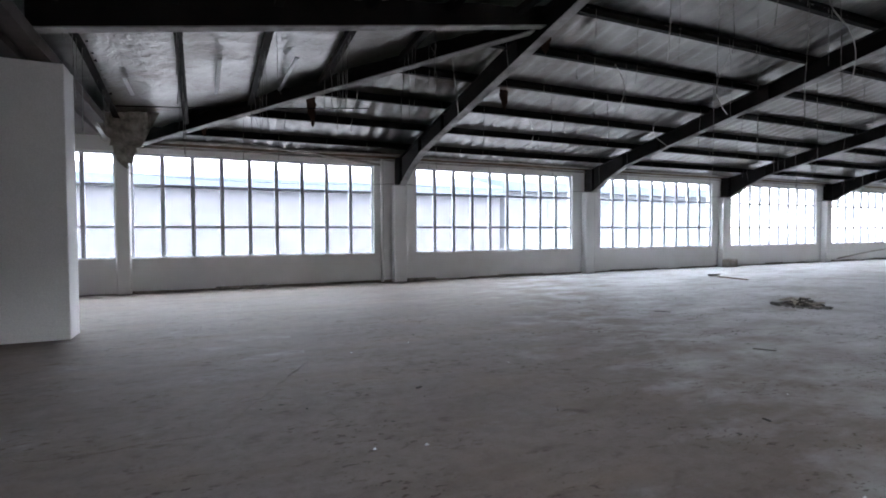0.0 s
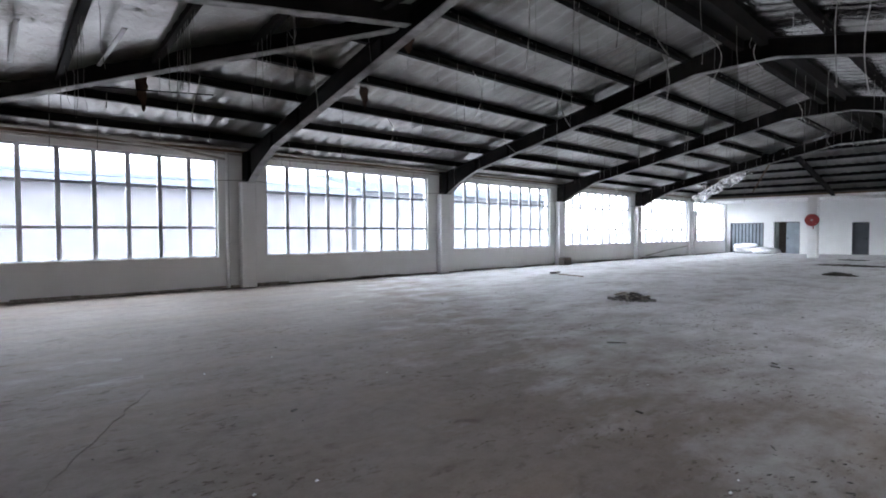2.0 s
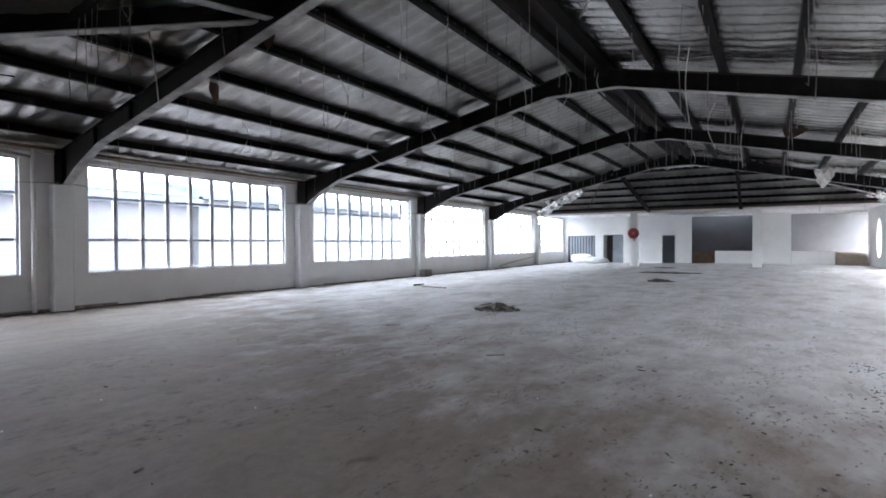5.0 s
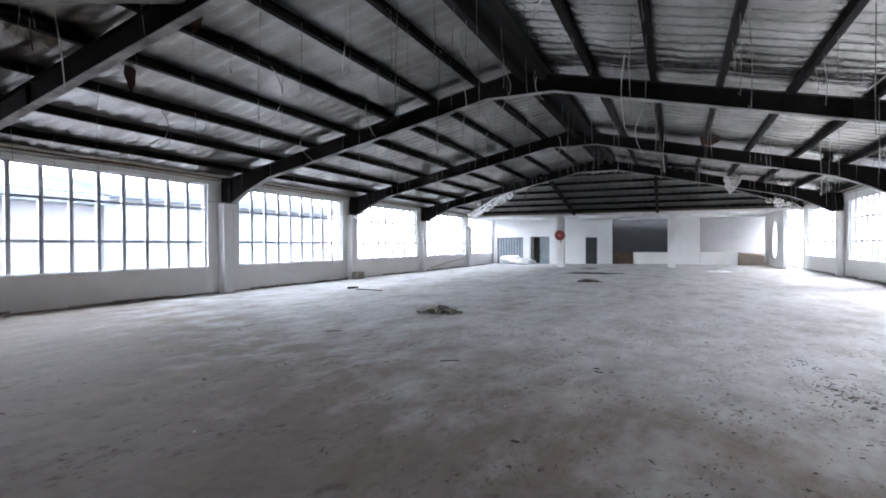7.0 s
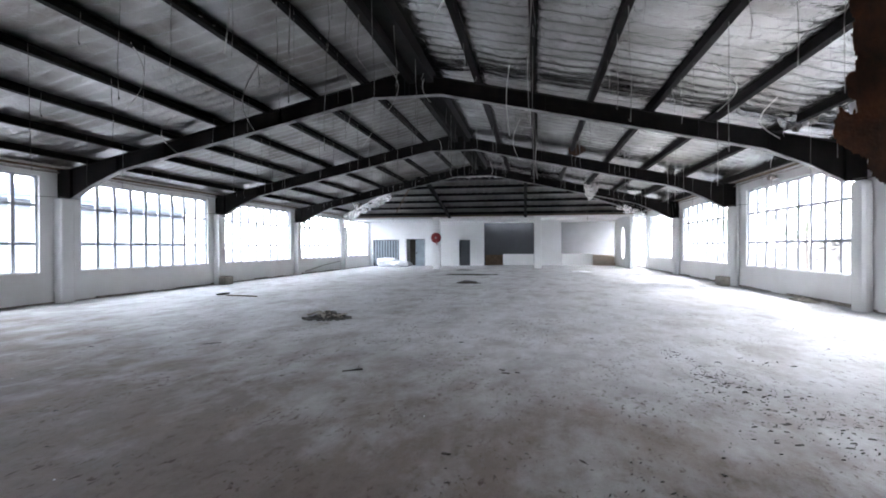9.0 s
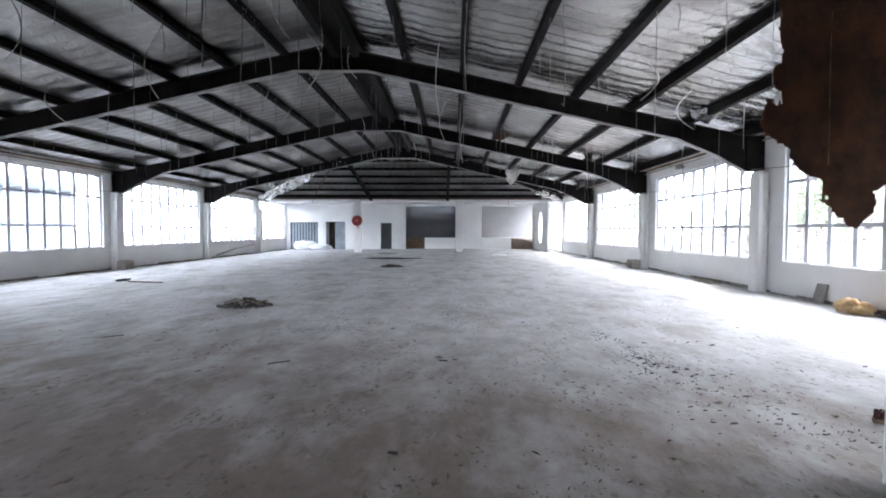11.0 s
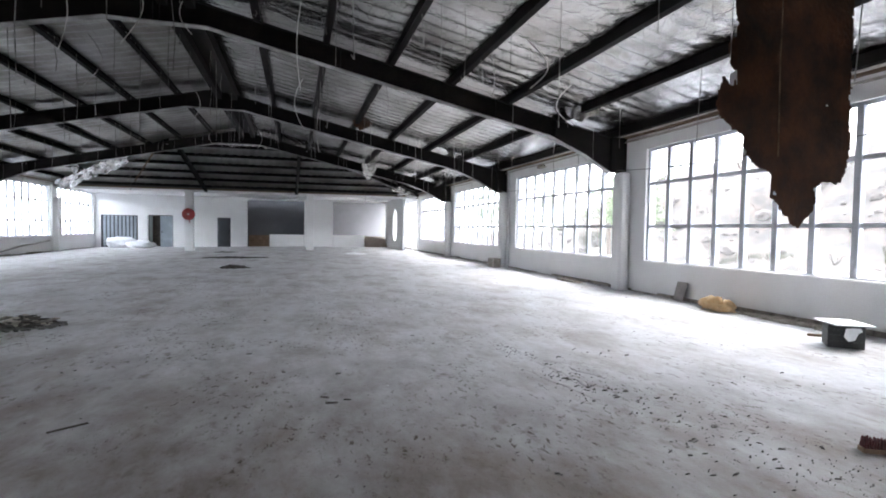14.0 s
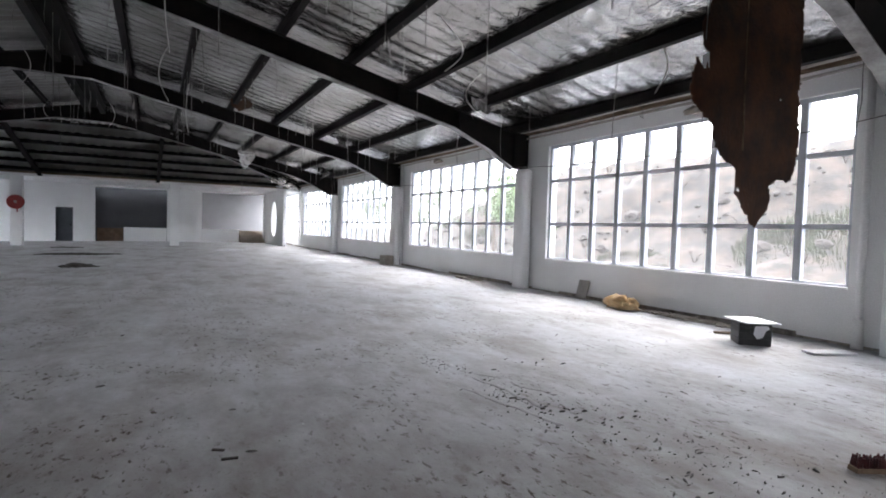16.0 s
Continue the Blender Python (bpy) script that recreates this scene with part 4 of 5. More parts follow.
def frayed_board(outline, cell, holes):
    """A board whose edge is broken along small flakes: a fine grid cut to an outline."""
    bm = bmesh.new()
    xs = [p[0] for p in outline]
    zs = [p[1] for p in outline]
    nx, nz = int((max(xs) - min(xs)) / cell) + 4, int((max(zs) - min(zs)) / cell) + 4
    x0, z0 = min(xs) - 2 * cell, min(zs) - 2 * cell
    verts = {}

    def at(i, k):
        if (i, k) not in verts:
            x, z = x0 + i * cell, z0 + k * cell
            w = Vector((x * 2.0, 0.0, z * 1.2))
            jit = Vector((noise.noise(w * 17.0), 0, noise.noise(w * 17.0 + Vector((9, 9, 9))))) * cell * 0.6
            y = 0.035 * math.sin(x * 2.6 + 0.4) + 0.02 * noise.noise(w) + 0.05 * max(0.0, 0.5 - z) ** 2 * math.sin(9 * x)
            verts[(i, k)] = bm.verts.new(Vector((x, y, z)) + jit)
        return verts[(i, k)]

    for i in range(nx):
        for k in range(nz):
            c = (x0 + (i + 0.5) * cell, z0 + (k + 0.5) * cell)
            wob = noise.noise(Vector((c[0] * 9, 3.3, c[1] * 9))) * 0.024 + noise.noise(Vector((c[0] * 26, 1.3, c[1] * 26))) * 0.012
            if inside((c[0] + wob, c[1] + wob * 0.7), outline) and all(math.hypot(c[0] - h[0], c[1] - h[1]) > h[2] for h in holes):
                bm.faces.new([at(i, k), at(i + 1, k), at(i + 1, k + 1), at(i, k + 1)])
    bmesh.ops.solidify(bm, geom=bm.faces[:], thickness=0.012)
    return bm


hb = thing("hanging_board", frayed_board(BOARD, 0.017, ((0.45, 1.13, 0.012), (-0.13, 0.18, 0.02), (-0.14, 0.30, 0.016))), M_FIBRE, "torn brown fibreboard ceiling panel hanging from the roof", "ceiling panel", smooth=True)
hb.matrix_world = pose(6.24, -1.86, 1.56, 0, 0, -93)
part("split", tube(bmesh.new(), [(-0.15, -0.035, 0.62), (-0.148, -0.030, 1.0), (-0.155, -0.030, 1.5), (-0.15, -0.028, 2.1)], 0.008, 5, 0.004), M_SPLIT, hb, "pale split running up the board")
flap = bmesh.new()
for q in ((-0.66, -0.02, 1.30), (-0.62, -0.05, 1.33), (-0.60, -0.04, 1.22), (-0.65, -0.02, 1.16)):
    flap.verts.new(q)
flap.faces.new(flap.verts)
bmesh.ops.solidify(flap, geom=flap.faces[:], thickness=0.004)
part("torn_flap", flap, M_PLASTIC, hb, "small torn white paper flap")

def roof_z(x, y):
    d = abs(y - YC)
    run = max(0.0, BAYS[0] - x, x - BAYS[-1])
    return min(TOP - SL * d, TOP - SL * (3.2 + run) if run > 0 else 99) - 0.02


# torn flaps of foil and board hanging from the roof
FLAPS = (
    (30.3, -1.35, 4.25, 0.8, 1.0, M_FOIL, 80), (30.6, -3.0, 4.4, 0.5, 0.7, M_PLASTIC, 70), (30.4, -5.1, 3.75, 0.7, 0.45, M_FOIL, 60),
    (33.6, 13.3, 3.75, 1.1, 0.7, M_FOIL, 50), (34.6, 12.4, 3.95, 1.0, 0.6, M_FOIL, 35), (32.2, 11.2, 4.3, 0.9, 0.6, M_FOIL, 50), (35.6, 13.9, 3.55, 1.2, 0.6, M_RUST, 40), (31.5, 10.0, 4.6, 0.5, 0.5, M_FOIL, 40),
    (7.6, 11.2, 4.2, 0.35, 0.55, M_RUST, 20), (6.3, 8.3, 4.75, 0.5, 0.35, M_RUST, 40), (7.1, 8.9, 4.65, 0.4, 0.4, M_RUST, 10), (3.0, 12.7, 3.9, 0.22, 0.75, M_RUST, 5), (0.6, 14.4, 3.85, 0.25, 0.5, M_RUST, 25),
    (21.5, 0.1, 5.0, 0.7, 0.35, M_RUST, 85), (22.8, -3.6, 4.4, 0.4, 0.4, M_FOIL, 80), (13.6, -4.1, 3.95, 0.8, 0.35, M_FOIL, 70), (38.1, -4.6, 3.6, 1.0, 0.35, M_PLASTIC, 60),
)
for i, (x, y, z, w, h, m, rz) in enumerate(FLAPS):
    z = roof_z(x, y) - h
    out = [(-w / 2, h), (w / 2, h), (w * 0.42, h * 0.4), (w * 0.1, 0), (-w * 0.2, h * 0.3), (-w * 0.45, h * 0.55)]
    if m is M_RUST:
        sheet("board_scrap", out, pose(x, y, z, 0, 0, rz), 0.008, m, "torn scrap of brown board hanging from the roof", "scrap", 0.03, "hanging scraps", 20, 0.03, i)
    else:
        sheet("foil_flap", out, pose(x, y, z, random.uniform(-25, 25), 0, rz), 0.006, m, "torn flap of silver insulation hanging from the roof", "insulation flap", 0.08, "hanging flaps", 18, 0.04, i)
sheet("plaster_flap", [(-0.75, 1.75), (0.75, 1.6), (0.55, 1.0), (0.35, 0.55), (0.12, 0.3), (0.05, 0.0), (-0.1, 0.05), (-0.2, 0.4), (-0.5, 0.9)], pose(-0.95, 13.6, 3.05, -14, 0, 25), 0.02, M_DIRT, "torn grey insulation lining hanging at the column head", "insulation flap", 0.12, "", 16, 0.06, 21)


def drape(path, width, drop, seed):
    """A crumpled strip of foil blanket that has come down along a line."""
    bm = bmesh.new()
    a, b = Vector(path[0]), Vector(path[1])
    across = Vector((b.y - a.y, a.x - b.x, 0)).normalized()
    rows = []
    n, k = 56, 16
    for i in range(n + 1):
        t = i / n
        row = []
        for j in range(k + 1):
            u = j / k - 0.5
            p = a.lerp(b, t) + across * u * width * (0.7 + 0.5 * noise.noise(Vector((t * 5, seed, 0))))
            w = Vector((t * 9 + seed, u * 5, seed))
            p.z += -drop * (1 - (2 * u) ** 2) * (0.6 + 0.7 * noise.noise(Vector((t * 6, seed + 4, 0)))) + 0.16 * noise.noise(w) + 0.10 * noise.noise(w * 2.7)
            p += Vector((noise.noise(w * 2.0 + Vector((3, 0, 0))), noise.noise(w * 2.0 + Vector((0, 7, 0))), 0)) * 0.14
            row.append(bm.verts.new(p))
        rows.append(row)
    for r0, r1 in zip(rows, rows[1:]):
        for j in range(k):
            c = (r0[j].co + r1[j + 1].co) / 2
            if noise.noise(c * 2.3 + Vector((seed, 0, 0))) > -0.42:
                bm.faces.new([r0[j], r1[j], r1[j + 1], r0[j + 1]])
    bmesh.ops.delete(bm, geom=[v for v in bm.verts if not v.link_faces], context="VERTS")
    return bm


thing("fallen_insulation", drape(((31.3, 10.2, 4.85), (37.6, 15.4, 3.85)), 1.3, 0.35, 2.0), M_FOIL, "crumpled silver insulation blanket hanging loose along the hip", "insulation", "fallen blankets")
thing("fallen_insulation", drape(((35.4, -3.4, 4.2), (38.0, -5.6, 3.75)), 0.9, 0.25, 6.0), M_FOIL, "crumpled silver insulation blanket hanging loose along the hip", "insulation", "fallen blankets")
thing("fallen_insulation", drape(((30.9, 3.4, 5.75), (30.9, 7.0, 5.75)), 0.5, 0.2, 9.0), M_FOIL, "frayed silver insulation over the end frame", "insulation", "fallen blankets")
# roller-like strips lying between the purlins of the hipped end
for x, y0, y1 in ((-0.9, 11.5, 15.2), (0.75, 10.2, 13.4), (2.1, 10.0, 12.5)):
    run = 6.5 - x
    z = hip_z(-1, run, 7.0) - 0.01
    thing("gap_strip", boxes((x + 0.09, x + 0.16, y0, y1, z - 0.06, z - 0.04)), M_BOARD, "pale strip of bare sheet beside a purlin", "roof strip", "bare strips")
for k, (za, zb) in enumerate(((4.3, 4.55),)):
    pipe([(-1.6, 13.4 + 0.9 * k, za), (1.0, 13.2 + 0.9 * k, (za + zb) / 2 + 0.02), (4.3, 12.2 + 0.5 * k, zb)], 0.012, M_STEEL, "thin dark tie rod under the hipped roof", "rod", "tie_rod", "tie rods", 5)
pipe([(32.0, 10.2, 3.7), (31.0, 9.0, 5.25)], 0.035, M_WOOD, "loose timber batten hanging from a rafter", "batten", "batten")

# ---- wires hanging from the roof ----


rw = random.Random(7)
spots = []
for x in np.arange(1.8, 31.5, 1.1).tolist():
    for s, d in [(s, d) for s in (1, -1) for d in PURLIN_D[s] + [0.4]]:
        if d < 3.2 + max(0.0, BAYS[0] - x, x - BAYS[-1]) + 0.3 and not BAYS[0] + 0.5 < x < BAYS[-1] - 0.5:
            continue
        if rw.random() < 0.62:
            spots.append((x + rw.uniform(-0.4, 0.4), YC + s * d if d > 1 else RIDGE + s * 0.26))
for x, y in spots:
    z = WEB - SL * abs(y - YC) + 0.17 if abs(y - RIDGE) > 0.5 else 6.1
    if math.hypot(x - 2, y - 1.2) < 1.6:
        continue
    ln = rw.choice((0.4, 0.7, 1.0, 1.3, 1.7, 2.2)) * rw.uniform(0.75, 1.2)
    ln = min(ln, z - 2.95)
    if ln < 0.25:
        continue
    a, b = rw.uniform(-0.07, 0.07), rw.uniform(-0.07, 0.07)
    pts = [(x, y, z), (x + a * 0.3, y + b * 0.2, z - ln * 0.35), (x + a * 0.2, y + b, z - ln * 0.7), (x + a, y + b * 0.6, z - ln)]
    if rw.random() < 0.3:
        pts.append((x + a + 0.05, y + b * 0.6 + 0.03, z - ln + 0.06))
    thing("hanger_wire", tube(bmesh.new(), pts, rw.uniform(0.0045, 0.0085), 4), M_WIRE, "thin grey ceiling hanger wire dangling from a purlin", "wire", "hanger wires")
for k in range(1, 6):
    run = 0.6 + 1.42 * k
    for j in range(9):
        d = rw.uniform(3.4, 3.0 + run)
        x, y = BAYS[0] - run, YC + d
        z = hip_z(-1, run, d) - 0.18
        if y > 15.6:
            continue
        ln = min(rw.uniform(0.35, 1.5), z - 3.05)
        a, b = rw.uniform(-0.08, 0.08), rw.uniform(-0.08, 0.08)
        pts = [(x, y, z), (x + a * 0.4, y + b * 0.2, z - ln * 0.4), (x + a * 0.3, y + b, z - ln * 0.75), (x + a, y + b * 0.5, z - ln)]
        thing("hanger_wire", tube(bmesh.new(), pts, rw.uniform(0.004, 0.007), 4), M_WIRE, "thin grey ceiling hanger wire dangling from a purlin", "wire", "hanger wires")
CABLES = ((14.0, 5.6, 1.5, 0.5), (14.3, 4.4, 1.0, 0.35), (22.2, 5.9, 1.2, 0.4), (12.0, 8.1, 1.6, 0.4), (9.5, 9.4, 1.4, 0.35), (13.2, 2.3, 1.7, 0.1), (11.4, -1.6, 1.0, 0.5), (12.6, -3.3, 0.9, 0.4),
          (13.6, 6.6, 1.5, 0.3), (29.9, 6.2, 0.9, 0.3), (29.4, 4.2, 1.0, 0.25), (21.8, 1.6, 1.5, 0.1), (8.1, 3.1, 1.3, 0.3), (10.4, 4.9, 1.5, 0.5), (5.6, 10.2, 1.3, 0.3), (4.0, 12.1, 1.1, 0.25),
          (9.0, 12.4, 1.0, 0.35), (13.4, 11.4, 1.0, 0.4), (17.0, 7.2, 1.3, 0.4), (18.5, 2.2, 1.4, 0.3), (7.6, 6.2, 1.9, 0.25), (7.2, -3.2, 0.9, 0.3), (9.2, -4.4, 0.7, 0.3))
for i, (x, y, ln, sw) in enumerate(CABLES):
    z = roof_z(x, y) + 0.03
    s = 1 if i % 2 else -1
    pts = [(x + sw * s * math.sin(t * 2.6 + i) * t * 0.7, y + sw * 0.8 * math.sin(t * 3.1) * s, z - ln * t) for t in np.linspace(0, 1, 12).tolist()]
    thing("hanging_cable", tube(bmesh.new(), pts, 0.011, 5), M_CABLE, "pale electric cable curling down from the roof", "cable", "hanging cables", smooth=True)

# ---- things on the floor ----
reel = thing("hose_reel", None, None, "round red fire hose reel on a column", "hose reel")
rx0 = X1 - 0.25
part("disc", tube(bmesh.new(), [(rx0 - 0.16, 8.87, 2.22), (rx0 - 0.13, 8.87, 2.22)], 0.37, 28), M_RED, reel, smooth=False)
part("disc", tube(bmesh.new(), [(rx0 - 0.04, 8.87, 2.22), (rx0 - 0.004, 8.87, 2.22)], 0.37, 28), M_RED, reel)
part("drum", tube(bmesh.new(), [(rx0 - 0.13, 8.87, 2.22), (rx0 - 0.04, 8.87, 2.22)], 0.26, 24), M_DEBRIS_SHADE, reel, "coiled dark hose")
part("hub", tube(bmesh.new(), [(rx0 - 0.20, 8.87, 2.22), (rx0 - 0.16, 8.87, 2.22)], 0.07, 16), M_FLANGE, reel, "small grey hub")
part("nozzle", tube(bmesh.new(), [(rx0 - 0.08, 8.82, 1.9), (rx0 - 0.08, 8.80, 1.68)], 0.03, 8), M_RED, reel)


def lump(bm, c, r, seed, squash=1.0, rough=0.35):
    """A crumpled lump."""
    res = bmesh.ops.create_icosphere(bm, subdivisions=3, radius=1.0)
    for v in res["verts"]:
        k = 1 + rough * noise.noise(v.co * 1.7 + Vector((seed, 0, 0))) + rough * 0.5 * noise.noise(v.co * 4.5 + Vector((0, seed, 0)))
        v.co = Vector((c[0] + v.co.x * r[0] * k, c[1] + v.co.y * r[1] * k, max(c[2] - r[2] * 0.75, c[2] + v.co.z * r[2] * k * squash)))
    return bm


bm = lump(bmesh.new(), (43.4, 14.1, 0.20), (0.55, 0.95, 0.42), 3, rough=0.5)
lump(bm, (43.2, 12.9, 0.10), (0.5, 0.9, 0.30), 8, rough=0.5)
thing("plastic_sheet", bm, M_PLASTIC, "crumpled white plastic sheeting heaped before the doors", "plastic sheet", smooth=True)

sack = thing("sack", None, None, "tied yellow woven sack lying by the wall", "sack")
part("body", lump(bmesh.new(), (10.78, -5.45, 0.12), (0.27, 0.20, 0.15), 5, rough=0.85), M_SACK, sack, smooth=True)
part("neck", lump(bmesh.new(), (10.58, -5.50, 0.12), (0.17, 0.15, 0.13), 9, rough=0.9), M_SACK, sack, smooth=True)
part("tie", tube(bmesh.new(), [(10.66, -5.66, 0.06), (10.67, -5.50, 0.29), (10.66, -5.36, 0.07)], 0.012, 6), M_WOOD, sack)

t = thing("stone_slab", boxes((-0.15, 0.15, -0.012, 0.012, 0.0, 0.43), bevel=0.006), M_TILE, "grey stone slab leaning against the wall", "slab")
t.matrix_world = pose(12.2, -5.80, 0.0, 17, 0, 3)

# scraps of the old lining caught under the south eaves
for i, (x, z, ln) in enumerate(((19.2, 3.74, 0.26), (9.6, 3.70, 0.20))):
    bm = lump(bmesh.new(), (x, -5.86, z), (ln, 0.09, 0.07), 60 + i, rough=0.7)
    thing("torn_lining", bm, M_STONE, "crumpled pale scrap of lining caught under the eaves", "scrap", "eaves scraps", smooth=True)

# black crate with a white board on top
crate = thing("crate", None, None, "black plastic crate with a torn paper label", "crate")
cx, cy, cw, cd, ch = 7.82, -4.76, 0.36, 0.40, 0.31
part("base", boxes((cx - cw / 2, cx + cw / 2, cy - cd / 2, cy + cd / 2, 0.004, 0.03), bevel=0.005), M_BLACK, crate)
xa, xb = cx - cw / 2, cx - cw / 2 + 0.015
part("side", boxes((xa, xb, cy - cd / 2, cy + cd / 2, 0.03, 0.165), (xa, xb, cy - cd / 2, cy + cd / 2, 0.285, ch), (xa, xb, cy - cd / 2, cy + 0.06, 0.165, 0.285), (xa, xb, cy + 0.15, cy + cd / 2, 0.165, 0.285), (xa, xb, cy + 0.06, cy + 0.15, 0.215, 0.235)), M_BLACK, crate, "black side with two grip slots")
for nm, b in (("side", (cx + cw / 2 - 0.015, cx + cw / 2, cy - cd / 2, cy + cd / 2, 0.03, ch)),
              ("side", (cx - cw / 2 + 0.015, cx + cw / 2 - 0.015, cy - cd / 2, cy - cd / 2 + 0.015, 0.03, ch)), ("side", (cx - cw / 2 + 0.015, cx + cw / 2 - 0.015, cy + cd / 2 - 0.015, cy + cd / 2, 0.03, ch))):
    part(nm, boxes(b, bevel=0.004), M_BLACK, crate)
for k in range(3):
    part("rib", boxes((cx - cw / 2 - 0.008, cx + cw / 2 + 0.008, cy + cd / 2 - 0.002, cy + cd / 2 + 0.010, 0.08 + 0.08 * k, 0.095 + 0.08 * k)), M_BLACK, crate)
    part("rib", boxes((cx - cw / 2 - 0.010, cx - cw / 2 + 0.002, cy - cd / 2, cy + cd / 2, 0.08 + 0.08 * k, 0.095 + 0.08 * k)), M_BLACK, crate)
lab = sheet("label", [(-0.02, 0.0), (0.05, -0.02), (0.10, 0.04), (0.08, 0.15), (-0.08, 0.16), (-0.10, 0.12), (-0.03, 0.08)], pose(cx - cw / 2 - 0.016, cy - 0.07, 0.12, 0, 0, 90), 0.003, M_PLASTIC, "", "", 0.006, "", 18, 0.012, 6)
for key in ("label", "category", "group"):
    if key in lab:
        del lab[key]
lab.parent = crate
lab["label"] = "torn white paper label"
crate.matrix_world = pose(cx, cy, 0, 0, 0, -42) @ pose(-cx, -cy, 0)
b = thing("white_board", boxes((-0.27, 0.27, -0.24, 0.24, 0.0, 0.018), bevel=0.004), M_BOARD, "white laminated board lying on a black crate", "board")
b.matrix_world = pose(cx, cy, ch + 0.004, 0.6, -0.6, -24)
b = thing("white_plank", boxes((-0.30, 0.30, -0.11, 0.11, 0.0, 0.03), bevel=0.005), M_BOARD, "short white plank lying on the floor", "plank")
b.matrix_world = pose(7.02, -5.14, 0.005, 0, 0, 66)
b = thing("timber_stick", boxes((-0.22, 0.22, -0.03, 0.03, 0.0, 0.035), bevel=0.005), M_WOOD, "dark-tipped timber offcut beside the crate", "stick")
b.matrix_world = pose(8.34, -5.12, 0.004, 0, 0, 52)

# broom head
bh = thing("broom_head", None, None, "maroon-bristled broom head lying on the floor", "broom")
part("block", boxes((-0.24, 0.24, -0.04, 0.04, 0.0, 0.035), bevel=0.006), M_WOOD, bh, "bare wooden block")
bm = bmesh.new()
for i in range(24):
    for j in range(4):
        px, py = -0.225 + 0.45 * i / 23, -0.03 + 0.02 * j
        tube(bm, [(px, py, 0.034), (px + random.uniform(-0.008, 0.008), py + random.uniform(-0.01, 0.01), 0.034 + random.uniform(0.055, 0.075))], 0.010, 4, 0.006)
part("bristles", bm, M_BRISTLE, bh)
bh.matrix_world = pose(5.1, -1.62, 0.0, 0, 0, 62)

# shovel lying near the north windows
zf = ground_z(11)
sh = thing("shovel", None, None, "old shovel with a long wooden handle lying on the floor", "shovel")
part("handle", tube(bmesh.new(), [(16.40, 10.68, zf + 0.03), (16.40, 11.75, zf + 0.05)], 0.018, 8), M_WOOD, sh)
bm = bmesh.new()
g = [[bm.verts.new((16.40 + 0.13 * (u - 0.5) * 2 + 0.12 * v, 11.72 + 0.42 * v - 0.02 * (u - 0.5), zf + 0.03 + 0.07 * (2 * u - 1) ** 2 + 0.05 * (1 - v))) for u in (0, 0.25, 0.5, 0.75, 1)] for v in (0, 0.33, 0.66, 1)]
for a, b2 in zip(g, g[1:]):
    for i in range(4):
        bm.faces.new([a[i], a[i + 1], b2[i + 1], b2[i]])
bmesh.ops.solidify(bm, geom=bm.faces[:], thickness=0.006)
part("blade", bm, M_DEBRIS_SHADE, sh, "dark rusted blade")


def rubble(name, c, size, n, label, seed, material=M_DEBRIS_SHADE, flat=0.5, big=0.16):
    """A heap of chips and splinters over a low mound."""
    r = random.Random(seed)
    z0 = ground_z(c[1])
    bm = bmesh.new()
    lump(bm, (c[0], c[1], z0 + 0.02), (size[0] * 0.42, size[1] * 0.42, size[2] * 0.5), seed, rough=0.5)
    for i in range(n):
        a, q = r.uniform(0, 6.28), math.sqrt(r.random())
        px, py = c[0] + size[0] * 0.5 * q * math.cos(a), c[1] + size[1] * 0.5 * q * math.sin(a)
        pz = z0 + size[2] * max(0, 1 - q) * r.uniform(0.2, 0.9) + 0.008
        l, w, h = r.uniform(0.03, big), r.uniform(0.02, big * 0.5), r.uniform(0.006, 0.03)
        m = pose(px, py, pz, r.uniform(-35, 35) * flat * (1.2 - q), r.uniform(-35, 35) * flat * (1.2 - q), r.uniform(0, 360))
        vs = [bm.verts.new(m @ Vector((sx * l * r.uniform(0.6, 1), sy * w * r.uniform(0.6, 1), sz * h))) for sx in (-1, 1) for sy in (-1, 1) for sz in (-0.4, 1)]
        for f in ((0, 1, 3, 2), (4, 6, 7, 5), (0, 4, 5, 1), (2, 3, 7, 6), (0, 2, 6, 4), (1, 5, 7, 3)):
            bm.faces.new([vs[k] for k in f])
    return thing(name, bm, material, label, "rubble", "", "stuff")


rubble("rubble_heap", (11.65, 6.22), (0.5, 0.62, 0.24), 120, "heap of dark broken board and rubble on the floor", 1)
rubble("pale_splinters", (11.6, 6.22), (0.5, 0.7, 0.22), 7, "pale broken board pieces on a rubble heap", 15, M_STONE, 0.9, 0.15)
rubble("dust_ring", (11.6, 6.25), (0.9, 1.1, 0.012), 110, "dark grit strewn round a rubble heap", 12, M_SAND, 0.2, 0.05)
rubble("rubble_heap", (22.85, 4.53), (0.5, 0.9, 0.15), 90, "small heap of dark splinters on the floor", 2)
rubble("sweepings", (29.5, 5.2), (1.1, 3.1, 0.07), 200, "low bank of dark sweepings on the floor", 3, M_DEBRIS_SHADE, 0.2, 0.08)
rubble("sweepings", (35.5, 6.4), (0.5, 1.4, 0.05), 60, "thin strip of dark sweepings on the floor", 14, M_SAND, 0.2, 0.08)
rubble("plaster_crumbs", (33.0, -0.9), (0.9, 1.3, 0.10), 60, "scatter of pale plaster crumbs on the floor", 4, M_BOARD, 0.4, 0.14)
rubble("plaster_crumbs", (16.6, -5.6), (1.4, 0.35, 0.10), 60, "plaster crumbs along the wall foot", 5, M_STONE, 0.4, 0.10)
rubble("plaster_crumbs", (9.4, -5.7), (2.6, 0.3, 0.07), 80, "plaster crumbs along the wall foot", 6, M_STONE, 0.4, 0.08)
